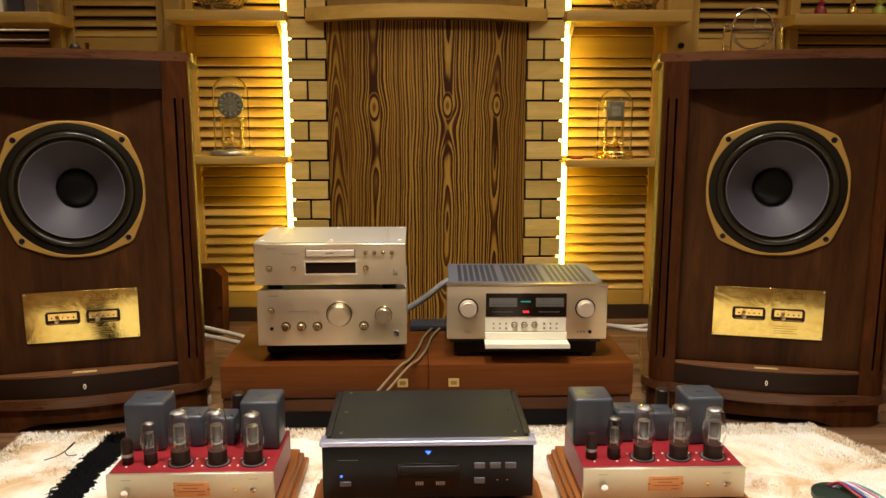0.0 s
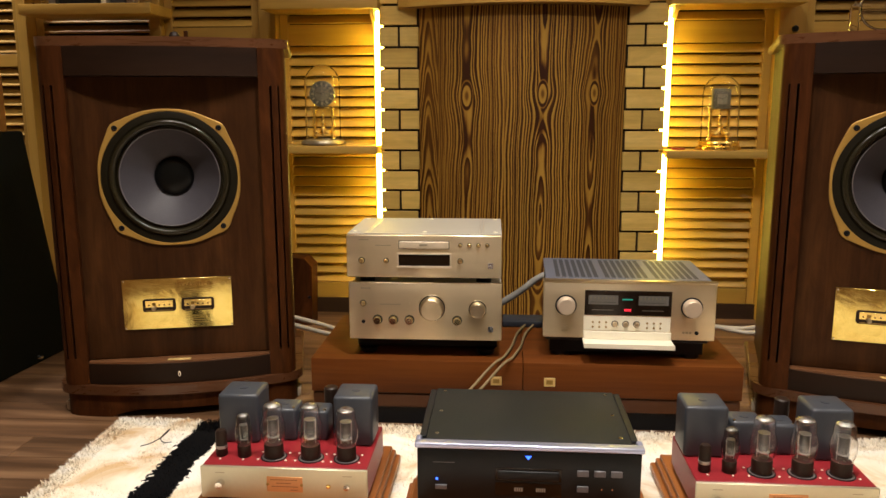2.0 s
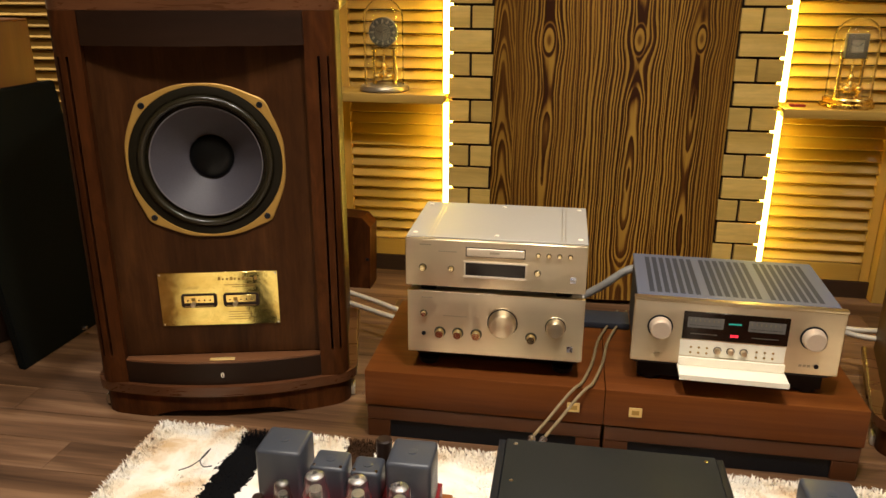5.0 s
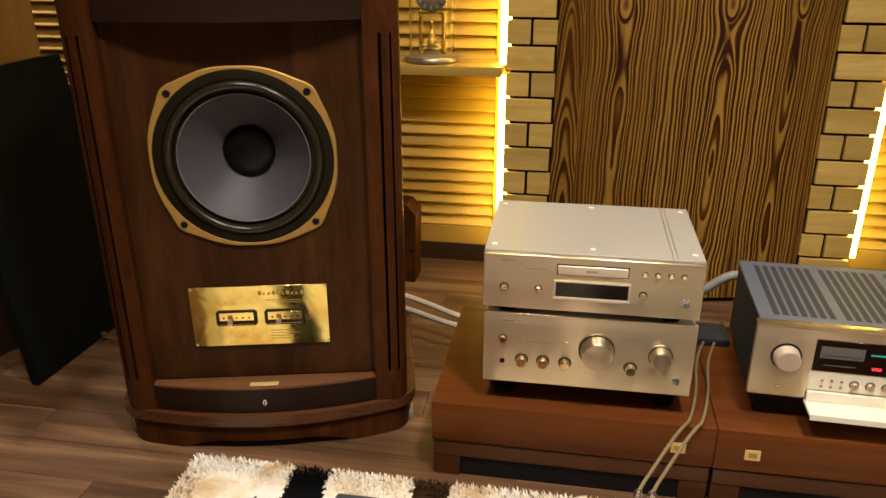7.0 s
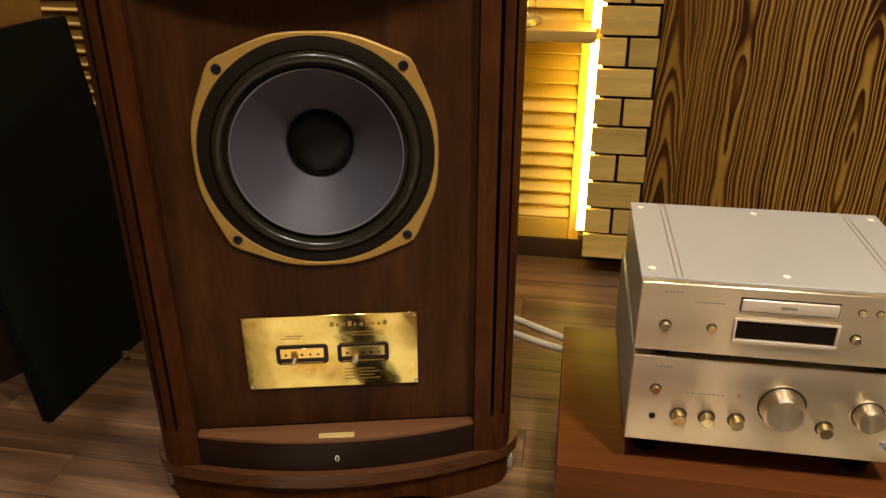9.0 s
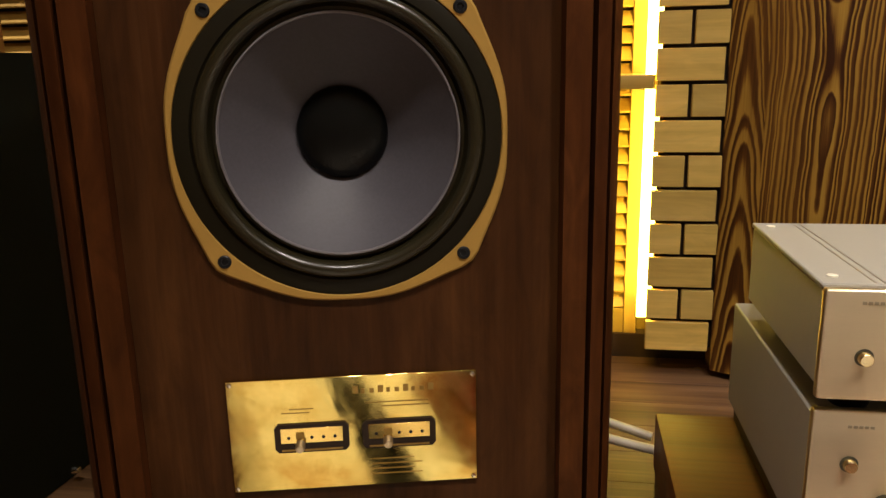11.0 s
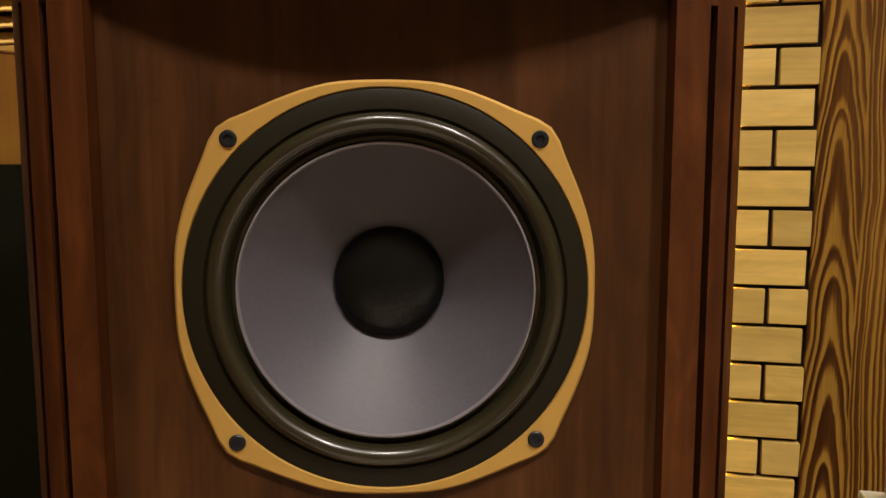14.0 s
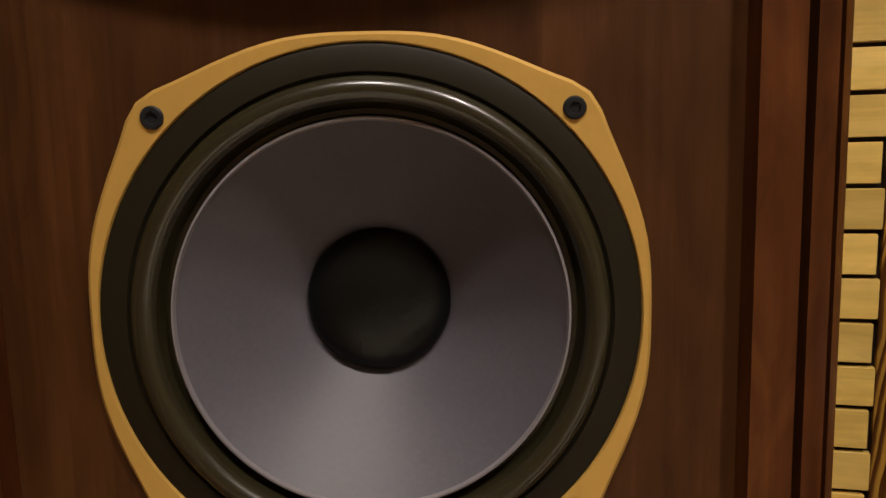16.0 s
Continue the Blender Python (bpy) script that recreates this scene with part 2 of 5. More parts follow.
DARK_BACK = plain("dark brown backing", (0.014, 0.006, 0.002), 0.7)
DARK_BASE = wood("dark brown skirting", (0.022, 0.011, 0.006), (0.035, 0.017, 0.009), (0.05, 0.025, 0.013), axis="x", rough=0.5)
BUTTON_GOLD = plain("pale gold button", (0.84, 0.70, 0.40), 0.20, 1.0, 0.04, 20.0, 0.0)
GOLD = plain("gold lacquer", (0.43, 0.255, 0.060), 0.45, 0.3, 0.06, 40.0, 0.02)
BRASS = plain("polished brass", (0.90, 0.66, 0.22), 0.13, 1.0, 0.04, 10.0, 0.02)
BRASS_PLATE, plate_nt, plate_p = material("rolled brass sheet")
plate_p.inputs["Base Color"].default_value = (0.90, 0.66, 0.20, 1)
plate_p.inputs["Metallic"].default_value = 1.0
plate_waves = noise_fac(plate_nt, mapped(plate_nt, (1, 1, 1)), 13.0, 2.0, 0.5, 0.8)
plate_smear = noise_fac(plate_nt, mapped(plate_nt, (1, 1, 1)), 45.0, 4.0, 0.6)
plate_nt.links.new(ramp(plate_nt, plate_smear, [(0.35, (0.68, 0.52, 0.15)), (0.7, (0.86, 0.69, 0.23))]), plate_p.inputs["Base Color"])
plate_nt.links.new(mathn(plate_nt, "ADD", mathn(plate_nt, "MULTIPLY", plate_smear, 0.12), 0.04), plate_p.inputs["Roughness"])
bump(plate_nt, plate_p, plate_waves, 0.20, 0.0022)
BADGE = plain("satin brass badge", (0.72, 0.52, 0.20), 0.42, 0.3, 0.08)
BRASS_DARK = plain("etched brass", (0.40, 0.26, 0.08), 0.35, 1.0, 0.1)
CHAMPAGNE = plain("brushed champagne aluminium", (0.71, 0.595, 0.405), 0.34, 0.93, 0.05, 20.0, 0.06, stretch=(0.6, 8, 14))
CHAMPAGNE_TOP = plain("matt champagne cover", (0.40, 0.375, 0.325), 0.55, 0.12, 0.05, 20.0, 0.03)
CHAMPAGNE_KNOB = plain("turned champagne knob", (0.72, 0.61, 0.42), 0.30, 0.95, 0.04, 20.0, 0.02)
CREAM = plain("cream aluminium flap", (0.88, 0.83, 0.68), 0.40, 0.1, 0.03)
KNOB_SATIN = plain("satin champagne knob", (0.60, 0.49, 0.37), 0.42, 0.35, 0.04, 20.0, 0.02)
# paler champagne: the edge highlights of tray and bezel are in the colour
TRIM_LIT = plain("champagne trim in highlight tone", (0.74, 0.63, 0.47), 0.34, 0.35, 0.04, 20.0, 0.02)
CHROME = plain("chrome", (0.82, 0.80, 0.76), 0.12, 1.0, 0.03, 20, 0)
SILVER = plain("silver aluminium", (0.72, 0.73, 0.84), 0.26, 1.0, 0.05, 20.0, 0.03)
SILVER_BLUE = plain("bluish anodised trim", (0.44, 0.48, 0.70), 0.34, 0.8, 0.05, 20.0, 0.03)
GREY_LID = plain("blue grey lid", (0.115, 0.125, 0.165), 0.5, 0.1, 0.06)
DARK_SLOT = plain("dark slot", (0.030, 0.034, 0.045), 0.6)
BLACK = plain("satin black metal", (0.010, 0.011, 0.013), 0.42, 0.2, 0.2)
BLACK_LID = plain("black anodised lid", (0.013, 0.015, 0.014), 0.5, 0.1, 0.1)
BLACK_GLOSS = plain("black window", (0.012, 0.006, 0.003), 0.16, 0.0, 0.1, 10, 0)
BLACK_CLOTH = plain("black grille cloth", (0.0045, 0.0050, 0.0036), 0.85, 0.0, 0.25, 120.0, 0.3)
RUBBER = plain("dark rubber", (0.0115, 0.0092, 0.0048), 0.42, 0.0, 0.15, 40.0, 0.0)
SURROUND = plain("glossy doped surround", (0.017, 0.0140, 0.0065), 0.27, 0.0, 0.08, 40.0, 0.0)
CONE = plain("grey paper cone", (0.064, 0.060, 0.071), 0.48, 0.0, 0.18, 40.0, 0.10)
for doped, gloss, level in ((RUBBER, 0.45, 0.12), (SURROUND, 0.25, 0.5)):
    doped_p = doped.node_tree.nodes["Principled BSDF"]
    doped.node_tree.links.remove(doped_p.inputs["Roughness"].links[0])
    doped_p.inputs["Roughness"].default_value = gloss
    doped_p.inputs["Specular IOR Level"].default_value = level
CONE.node_tree.nodes["Principled BSDF"].inputs["Specular IOR Level"].default_value = 0.28

CONE_RIM = plain("light cone rim", (0.15, 0.135, 0.145), 0.40)
DUST_CAP = plain("black horn throat", (0.003, 0.0034, 0.0033), 0.30, 0.0, 0.3, 9.0, 0.0)
cap_nt = DUST_CAP.node_tree
cap_nt.nodes["Principled BSDF"].inputs["Specular IOR Level"].default_value = 0.22
bump(cap_nt, cap_nt.nodes["Principled BSDF"], noise_fac(cap_nt, mapped(cap_nt, (1, 1, 1)), 55.0, 2.0, 0.6, 1.5), 0.2, 0.003)
RED = plain("red crackle lacquer", (0.25, 0.015, 0.021), 0.40, 0.0, 0.12, 60.0, 0.12)
TRAFO = plain("blue grey hammer lacquer", (0.046, 0.052, 0.064), 0.36, 0.0, 0.12, 40.0, 0.05)
FACEPLATE = plain("pale gold faceplate", (0.66, 0.62, 0.46), 0.40, 0.8, 0.04, 20.0, 0.03)
COPPER = plain("copper label", (0.70, 0.36, 0.16), 0.38, 0.6, 0.08)
COPPER_INK = plain("label print", (0.36, 0.15, 0.06), 0.5)
BAKELITE = plain("black bakelite", (0.020, 0.010, 0.006), 0.45, 0.0, 0.1)
for brushed, spread in ((CHAMPAGNE, 0.75), (CHAMPAGNE_KNOB, 0.8)):
    brushed_nt = brushed.node_tree
    brushed_p = brushed_nt.nodes["Principled BSDF"]
    brushed_p.inputs["Anisotropic"].default_value = spread
    if brushed is CHAMPAGNE:
        # fronts are brushed from side to side
        way = node(brushed_nt, "ShaderNodeCombineXYZ", Z=1.0).outputs[0]
    else:
        # knobs are turned: the scratches run round the middle
        generated = brushed_nt.nodes.new("ShaderNodeTexCoord").outputs["Generated"]
        minus = brushed_nt.nodes.new("ShaderNodeVectorMath")
        minus.operation = "SUBTRACT"
        brushed_nt.links.new(generated, minus.inputs[0])
        minus.inputs[1].default_value = (0.4999, 0.5, 0.4999)
        flat = brushed_nt.nodes.new("ShaderNodeVectorMath")
        flat.operation = "MULTIPLY"
        brushed_nt.links.new(minus.outputs[0], flat.inputs[0])
        flat.inputs[1].default_value = (1.0, 0.0, 1.0)
        way = flat.outputs[0]
    brushed_nt.links.new(way, brushed_p.inputs["Tangent"])
BLACK_GLOSS.node_tree.nodes["Principled BSDF"].inputs["Specular IOR Level"].default_value = 0.3
FLASH = plain("silvery getter flash", (0.30, 0.29, 0.27), 0.25, 0.8, 0.1)
GLASS = glass("clear glass")
SMOKED = glass("smoked tube glass", (0.70, 0.70, 0.68))
CRYSTAL = glass("cut crystal", (1.0, 0.97, 0.90), 0.03)
ELECTRODE = plain("tube electrode", (0.42, 0.40, 0.38), 0.35, 0.8, 0.1)
ANODE = plain("grey anode plate", (0.12, 0.115, 0.11), 0.40, 0.5, 0.1)
GUARD = plain("clear plastic", (0.46, 0.40, 0.31), 0.35, 0.0, 0.1)
WHITE_DIAL = plain("aged clock dial", (0.22, 0.19, 0.12), 0.5)
GREY_DIAL = plain("grey clock dial", (0.12, 0.105, 0.07), 0.4, 0.3)
SLATE = plain("pewter base", (0.40, 0.34, 0.24), 0.30, 0.7, 0.15)
CLOCK_BRASS = plain("lacquered clock brass", (0.90, 0.66, 0.20), 0.26, 1.0, 0.05, 20.0, 0.02)
SLATE_DARK = plain("dark dial ring", (0.075, 0.07, 0.05), 0.4, 0.4)
CABLE_TAN = plain("tan braided cable", (0.21, 0.155, 0.078), 0.55, 0.0, 0.25, 200.0, 0.4)
CABLE_GREY = plain("grey braided cable", (0.26, 0.25, 0.23), 0.45, 0.2, 0.25, 200.0, 0.4)
CABLE_SILVER = plain("silver cable", (0.56, 0.50, 0.40), 0.45, 0.1, 0.12, 100.0, 0.2)
LED = glow("warm led tape", (1.0, 0.74, 0.10), 41.0)
BLUE_LED = glow("blue indicator", (0.03, 0.13, 1.0), 4.0)
RED_LED = glow("red digits", (1.0, 0.03, 0.06), 1.6)
GREEN_LED = glow("green emblem light", (0.03, 0.50, 0.40), 0.30)
AMBER_LED = glow("dim display digits", (0.8, 0.7, 0.6), 0.045)
METER = plain("meter scale", (0.13, 0.125, 0.115), 0.3)
PLASTER = plain("warm plaster", (0.52, 0.40, 0.26), 0.8, 0.0, 0.08, 4.0, 0.1)
PALE_WALL = plain("pale yellow paint", (0.78, 0.66, 0.36), 0.7, 0.0, 0.05, 4.0, 0.05)
CEIL = plain("white ceiling paint", (0.70, 0.66, 0.58), 0.85, 0.0, 0.04, 4.0, 0.05)
LIME = plain("lime green glaze", (0.36, 0.38, 0.04), 0.35)
BUTTON = plain("grey button", (0.13, 0.13, 0.145), 0.4, 0.3)


def rug_material():
    m, nt, p = material("shaggy pile")
    tc = nt.nodes.new("ShaderNodeTexCoord")
    sep = nt.nodes.new("ShaderNodeSeparateXYZ")
    nt.links.new(tc.outputs["Object"], sep.inputs[0])
    blot = noise_fac(nt, mapped(nt, (1, 1, 0.2)), 7.0, 4.0, 0.6, 0.6)
    col = ramp(nt, blot, [(0.38, (0.93, 0.90, 0.82)), (0.52, (0.91, 0.83, 0.68)), (0.68, (0.70, 0.50, 0.28))])
    wob = mathn(nt, "MULTIPLY", mathn(nt, "SUBTRACT", noise_fac(nt, mapped(nt, (1, 1, 0)), 9.0, 3.0), 0.5), 0.05)
    wob = mathn(nt, "ADD", wob, mathn(nt, "MULTIPLY", mathn(nt, "SUBTRACT", noise_fac(nt, mapped(nt, (1, 1, 0)), 75.0, 3.0), 0.5), 0.045))
    x = mathn(nt, "ADD", sep.outputs[0], wob)
    for centre, half, colour in ((-0.655, 0.045, (0.003, 0.003, 0.0035)), (-0.375, 0.038, (0.045, 0.022, 0.010))):
        near = mathn(nt, "LESS_THAN", mathn(nt, "ABSOLUTE", mathn(nt, "SUBTRACT", x, centre)), half)
        mix = nt.nodes.new("ShaderNodeMix")
        mix.data_type = "RGBA"
        nt.links.new(near, mix.inputs["Factor"])
        nt.links.new(col, mix.inputs["A"])
        mix.inputs["B"].default_value = (*colour, 1)
        col = mix.outputs["Result"]
    nt.links.new(col, p.inputs["Base Color"])
    p.inputs["Roughness"].default_value = 0.9
    p.inputs["Specular IOR Level"].default_value = 0.1
    return m


RUG = rug_material()


# ---- mesh helpers ----
def box(x0, x1, y0, y1, z0, z1, bevel=0.0, segments=2, bm=None):
    """A box, with rounded edges where bevel is given; joined to bm where there is one."""
    made = bmesh.new()
    bmesh.ops.create_cube(made, size=1.0)
    for v in made.verts:
        v.co = ((x0 + x1) / 2 + v.co.x * (x1 - x0), (y0 + y1) / 2 + v.co.y * (y1 - y0), (z0 + z1) / 2 + v.co.z * (z1 - z0))
    if bevel:
        bmesh.ops.bevel(made, geom=made.edges[:], offset=bevel, segments=segments, profile=0.5, affect="EDGES")
    return join(bm, made)


def join(bm, made):
    if bm is None:
        return made
    me = bpy.data.meshes.new("temporary")
    made.to_mesh(me)
    bm.from_mesh(me)
    made.free()
    bpy.data.meshes.remove(me)
    return bm


def lathe(profile, steps=40, centre=(0, 0, 0), axis="z", bm=None, close=False):
    """A turned body: profile of (radius, height); axis z points up, axis y towards the viewer's depth."""
    made = bmesh.new()
    rings = []
    for r, h in profile:
        ring = []
        for i in range(steps):
            a = 2 * math.pi * i / steps
            if axis == "z":
                co = (centre[0] + r * math.cos(a), centre[1] + r * math.sin(a), centre[2] + h)
            elif axis == "y":
                co = (centre[0] + r * math.cos(a), centre[1] + h, centre[2] + r * math.sin(a))
            else:
                co = (centre[0] + h, centre[1] + r * math.cos(a), centre[2] + r * math.sin(a))
            ring.append(made.verts.new(co))
        rings.append(ring)
    for a, b in zip(rings, rings[1:]):
        for i in range(steps):
            made.faces.new((a[i], a[(i + 1) % steps], b[(i + 1) % steps], b[i]))
    if profile[0][0] > 1e-4:
        made.faces.new(rings[0])
    if profile[-1][0] > 1e-4:
        made.faces.new(list(reversed(rings[-1])))
    bmesh.ops.remove_doubles(made, verts=made.verts[:], dist=1e-5)
    bmesh.ops.recalc_face_normals(made, faces=made.faces[:])
    return join(bm, made)


def open_lathe(profile, steps=64, centre=(0, 0, 0), axis="y", bm=None):
    """A turned shell with no end caps."""
    made = bmesh.new()
    rings = []
    for r, h in profile:
        ring = []
        for i in range(steps):
            a = 2 * math.pi * i / steps
            if axis == "y":
                co = (centre[0] + r * math.cos(a), centre[1] + h, centre[2] + r * math.sin(a))
            else:
                co = (centre[0] + r * math.cos(a), centre[1] + r * math.sin(a), centre[2] + h)
            ring.append(made.verts.new(co))
        rings.append(ring)
    for a, b in zip(rings, rings[1:]):
        for i in range(steps):
            made.faces.new((a[i], a[(i + 1) % steps], b[(i + 1) % steps], b[i]))
    bmesh.ops.remove_doubles(made, verts=made.verts[:], dist=1e-5)
    bmesh.ops.recalc_face_normals(made, faces=made.faces[:])
    return join(bm, made)


def shell(profile, wall, steps=40, centre=(0, 0, 0)):
    """A thin-walled turned vessel: the profile outside, and the same drawn in by the wall inside."""
    inside = [(max(0.0, r - wall), h - (wall if r < 1e-4 else 0)) for r, h in reversed(profile)]
    return open_lathe(list(profile) + inside[0:] + [profile[0]], steps, centre, "z")


def prism(outline, z0, z1, bevel=0.0, segments=2, bm=None):
    """An upright body over an outline of (x, y), its top and bottom edges rounded."""
    made = bmesh.new()
    low = [made.verts.new((x, y, z0)) for x, y in outline]
    high = [made.verts.new((x, y, z1)) for x, y in outline]
    n = len(outline)
    for i in range(n):
        made.faces.new((low[i], low[(i + 1) % n], high[(i + 1) % n], high[i]))
    top, bottom = made.faces.new(high), made.faces.new(list(reversed(low)))
    if bevel:
        rim = list(top.edges) + list(bottom.edges)
        bmesh.ops.bevel(made, geom=rim, offset=bevel, segments=segments, profile=0.5, affect="EDGES")
    bmesh.ops.recalc_face_normals(made, faces=made.faces[:])
    return join(bm, made)


def front_prism(outline, y0, y1, bm=None):
    """A plate over an outline of (x, z), from y0 to y1."""
    made = bmesh.new()
    a = [made.verts.new((x, y0, z)) for x, z in outline]
    b = [made.verts.new((x, y1, z)) for x, z in outline]
    n = len(outline)
    for i in range(n):
        made.faces.new((a[i], a[(i + 1) % n], b[(i + 1) % n], b[i]))
    made.faces.new(a)
    made.faces.new(list(reversed(b)))
    bmesh.ops.recalc_face_normals(made, faces=made.faces[:])
    return join(bm, made)


def tube(points, radius, steps=10, bm=None):
    """A round cable along a smooth line through the points."""
    pts = [Vector(p) for p in points]
    line = []
    for i in range(len(pts) - 1):
        p0, p1, p2, p3 = pts[max(i - 1, 0)], pts[i], pts[i + 1], pts[min(i + 2, len(pts) - 1)]
        for k in range(10):
            t = k / 10
            line.append(0.5 * (2 * p1 + (p2 - p0) * t + (2 * p0 - 5 * p1 + 4 * p2 - p3) * t * t + (3 * p1 - p0 - 3 * p2 + p3) * t ** 3))
    line.append(pts[-1])
    made = bmesh.new()
    rings = []
    for i, p in enumerate(line):
        d = (line[min(i + 1, len(line) - 1)] - line[max(i - 1, 0)]).normalized()
        u = d.cross(Vector((0.13, 0.21, 1))).normalized()
        w = d.cross(u)
        rings.append([made.verts.new(p + radius * (math.cos(2 * math.pi * k / steps) * u + math.sin(2 * math.pi * k / steps) * w)) for k in range(steps)])
    for a, b in zip(rings, rings[1:]):
        for i in range(steps):
            made.faces.new((a[i], a[(i + 1) % steps], b[(i + 1) % steps], b[i]))
    made.faces.new(rings[0])
    made.faces.new(list(reversed(rings[-1])))
    bmesh.ops.recalc_face_normals(made, faces=made.faces[:])
    return join(bm, made)


def mesh_of(name, bm, mat, smooth=True):
    me = bpy.data.meshes.new(name)
    bm.to_mesh(me)
    bm.free()
    me.materials.append(mat)
    if smooth:
        me.shade_smooth()
        me.set_sharp_from_angle(angle=radians(38))
    return me


def part(name, bm, mat, parent=None, label="", smooth=True):
    ob = new(name, mesh_of(name, bm, mat, smooth))
    if parent is not None:
        ob.parent = parent
    if label:
        ob["label"] = label
    return ob


def thing(name, label, category, m=None, group="", kind=""):
    ob = new(name)
    if m is not None:
        ob.matrix_world = m
    return tagged(ob, label, category, group, kind)


def structure(name, bm, mat, label="", category=""):
    return tagged(part(name, bm, mat), label, category, "", "structure")


# ---- shell of the room ----
XL, XR, YB, YF, ZC = -2.95, 2.75, -2.6, 3.62, 2.78
structure("floor", box(XL, XR, YB, YF, -0.10, -0.012), DARK_BACK, "dark underfloor beneath brown laminate planks", "floor")
structure("ceiling", box(XL - 0.1, XR + 0.1, YB - 0.1, YF + 0.1, ZC, ZC + 0.1), CEIL, "plain white painted ceiling", "ceiling")
structure("wall_west", box(XL - 0.1, XL, YB, YF, -0.1, ZC), PLASTER, "plain warm plaster side wall", "wall")
structure("wall_east", box(XR, XR + 0.1, YB, YF, -0.1, ZC), PLASTER, "plain warm plaster side wall", "wall")
structure("wall_south", box(XL - 0.1, XR + 0.1, YB - 0.1, YB, -0.1, ZC), PLASTER, "plain warm plaster rear wall", "wall")
structure("wall_north", box(XL - 0.1, XR + 0.1, YF, YF + 0.1, -0.1, ZC), PINE_UP, "pine boarded wall behind the louvred panels", "wall")
structure("baseboard", box(XL, XR, 3.455, 3.50, 0.0, 0.065), DARK_BASE, "dark brown skirting below louvred panels", "skirting")

COURSE, JOINT0 = 0.0826, 0.809


# ---- the louvred wall ----
SLAT = {}


def louvre_panel(label, x0, x1, rails, top, y):
    """A louvred pine panel: two stiles, rails between the given heights, and slats in between."""
    base = thing("louvre_panel", label, "louvre door", pose(x0, y, rails[0][0]), "louvred wall panels", "structure")
    w, z0 = x1 - x0, rails[0][0]
    st = 0.034
    for a in (0, w - st):
        part("stile", box(a, a + st, 0, 0.030, 0, top - z0, 0.002, 1), PINE_UP, base)
    for a, b in rails:
        part("rail", box(st, w - st, 0.002, 0.028, a - z0, b - z0, 0.0015, 1), PINE, base)
    key = round(w, 3)
    if key not in SLAT:
        bm = bmesh.new()
        bmesh.ops.create_cube(bm, size=1.0)
        for v in bm.verts:
            v.co = (v.co.x * (w - 2 * st + 0.004), v.co.y * 0.047, v.co.z * 0.0070)
        bmesh.ops.bevel(bm, geom=[e for e in bm.edges if abs(e.verts[0].co.x - e.verts[1].co.x) > 0.1], offset=0.0025, segments=1, affect="EDGES")
        SLAT[key] = mesh_of("slat", bm, PINE)
    spans = [(b, c) for (a, b), (c, d) in zip(rails, rails[1:])] + ([(rails[-1][1], top)] if rails[-1][1] < top - 0.05 else [])
    for a, b in spans:
        n = max(1, round((b - a) / 0.0423))
        for i in range(n):
            ob = new("slat", SLAT[key])
            ob.parent = base
            ob.matrix_basis = pose(w / 2, 0.018, a - z0 + (i + 0.5) * (b - a) / n, 49 + random.uniform(-2.0, 2.0))
    # unseen near-black board, added to give the gaps between slats their shade
    part("backing", box(st, w - st, 0.040, 0.046, 0, top - z0), DARK_BACK, base, "added dark board for the shade between the slats", False)
    return base


def upright(x0, x1, y0, y1=3.50):
    structure("pine_post", box(x0, x1, y0, y1, 0.0, 1.9, 0.003, 1), PINE_UP, "upright lacquered pine post between louvred panels", "post")


NICHE_RAILS = ((0.065, 0.133), (1.160, 1.245))
louvre_panel("warmly lit pine louvre panel behind a shelf niche", -0.795, -0.362, NICHE_RAILS, 1.9, 3.462)
louvre_panel("warmly lit pine louvre panel behind a shelf niche", 0.803, 1.236, NICHE_RAILS, 1.9, 3.462)
louvre_panel("yellow pine louvre door with broad middle rail", -1.283, -0.873, ((0.065, 0.14), (1.15, 1.235)), 1.9, 3.435)
louvre_panel("yellow pine louvre door with broad middle rail", 1.350, 1.757, ((0.065, 0.14), (1.15, 1.235)), 1.9, 3.435)
louvre_panel("yellow pine louvre door with knotty middle rail", -2.410, -1.918, ((0.065, 0.14), (1.078, 1.132)), 1.9, 3.435)
louvre_panel("shaded pine louvre panel behind a deep shelf", -1.872, -1.335, ((0.065, 0.14), (1.085, 1.130)), 1.9, 3.470)
louvre_panel("shaded pine louvre panel behind a deep shelf", 1.800, 2.337, ((0.065, 0.14), (1.085, 1.130)), 1.9, 3.470)
for a, b, y in ((-0.871, -0.797, 3.41), (-1.333, -1.285, 3.40), (-1.916, -1.874, 3.40), (1.238, 1.348, 3.41), (1.759, 1.798, 3.40), (2.339, 2.70, 3.40)):
    upright(a, b, y)
structure("side_panel", box(-2.94, -2.412, 3.44, 3.50, 0.0, 1.9, 0.003, 1), PALE_WALL, "pale yellow painted panel beside the louvre door", "wall panel")
structure("wall_upper", box(XL, XR, 3.40, 3.52, 1.902, ZC), PINE, "plain pine boarding above the louvred panels", "wall")


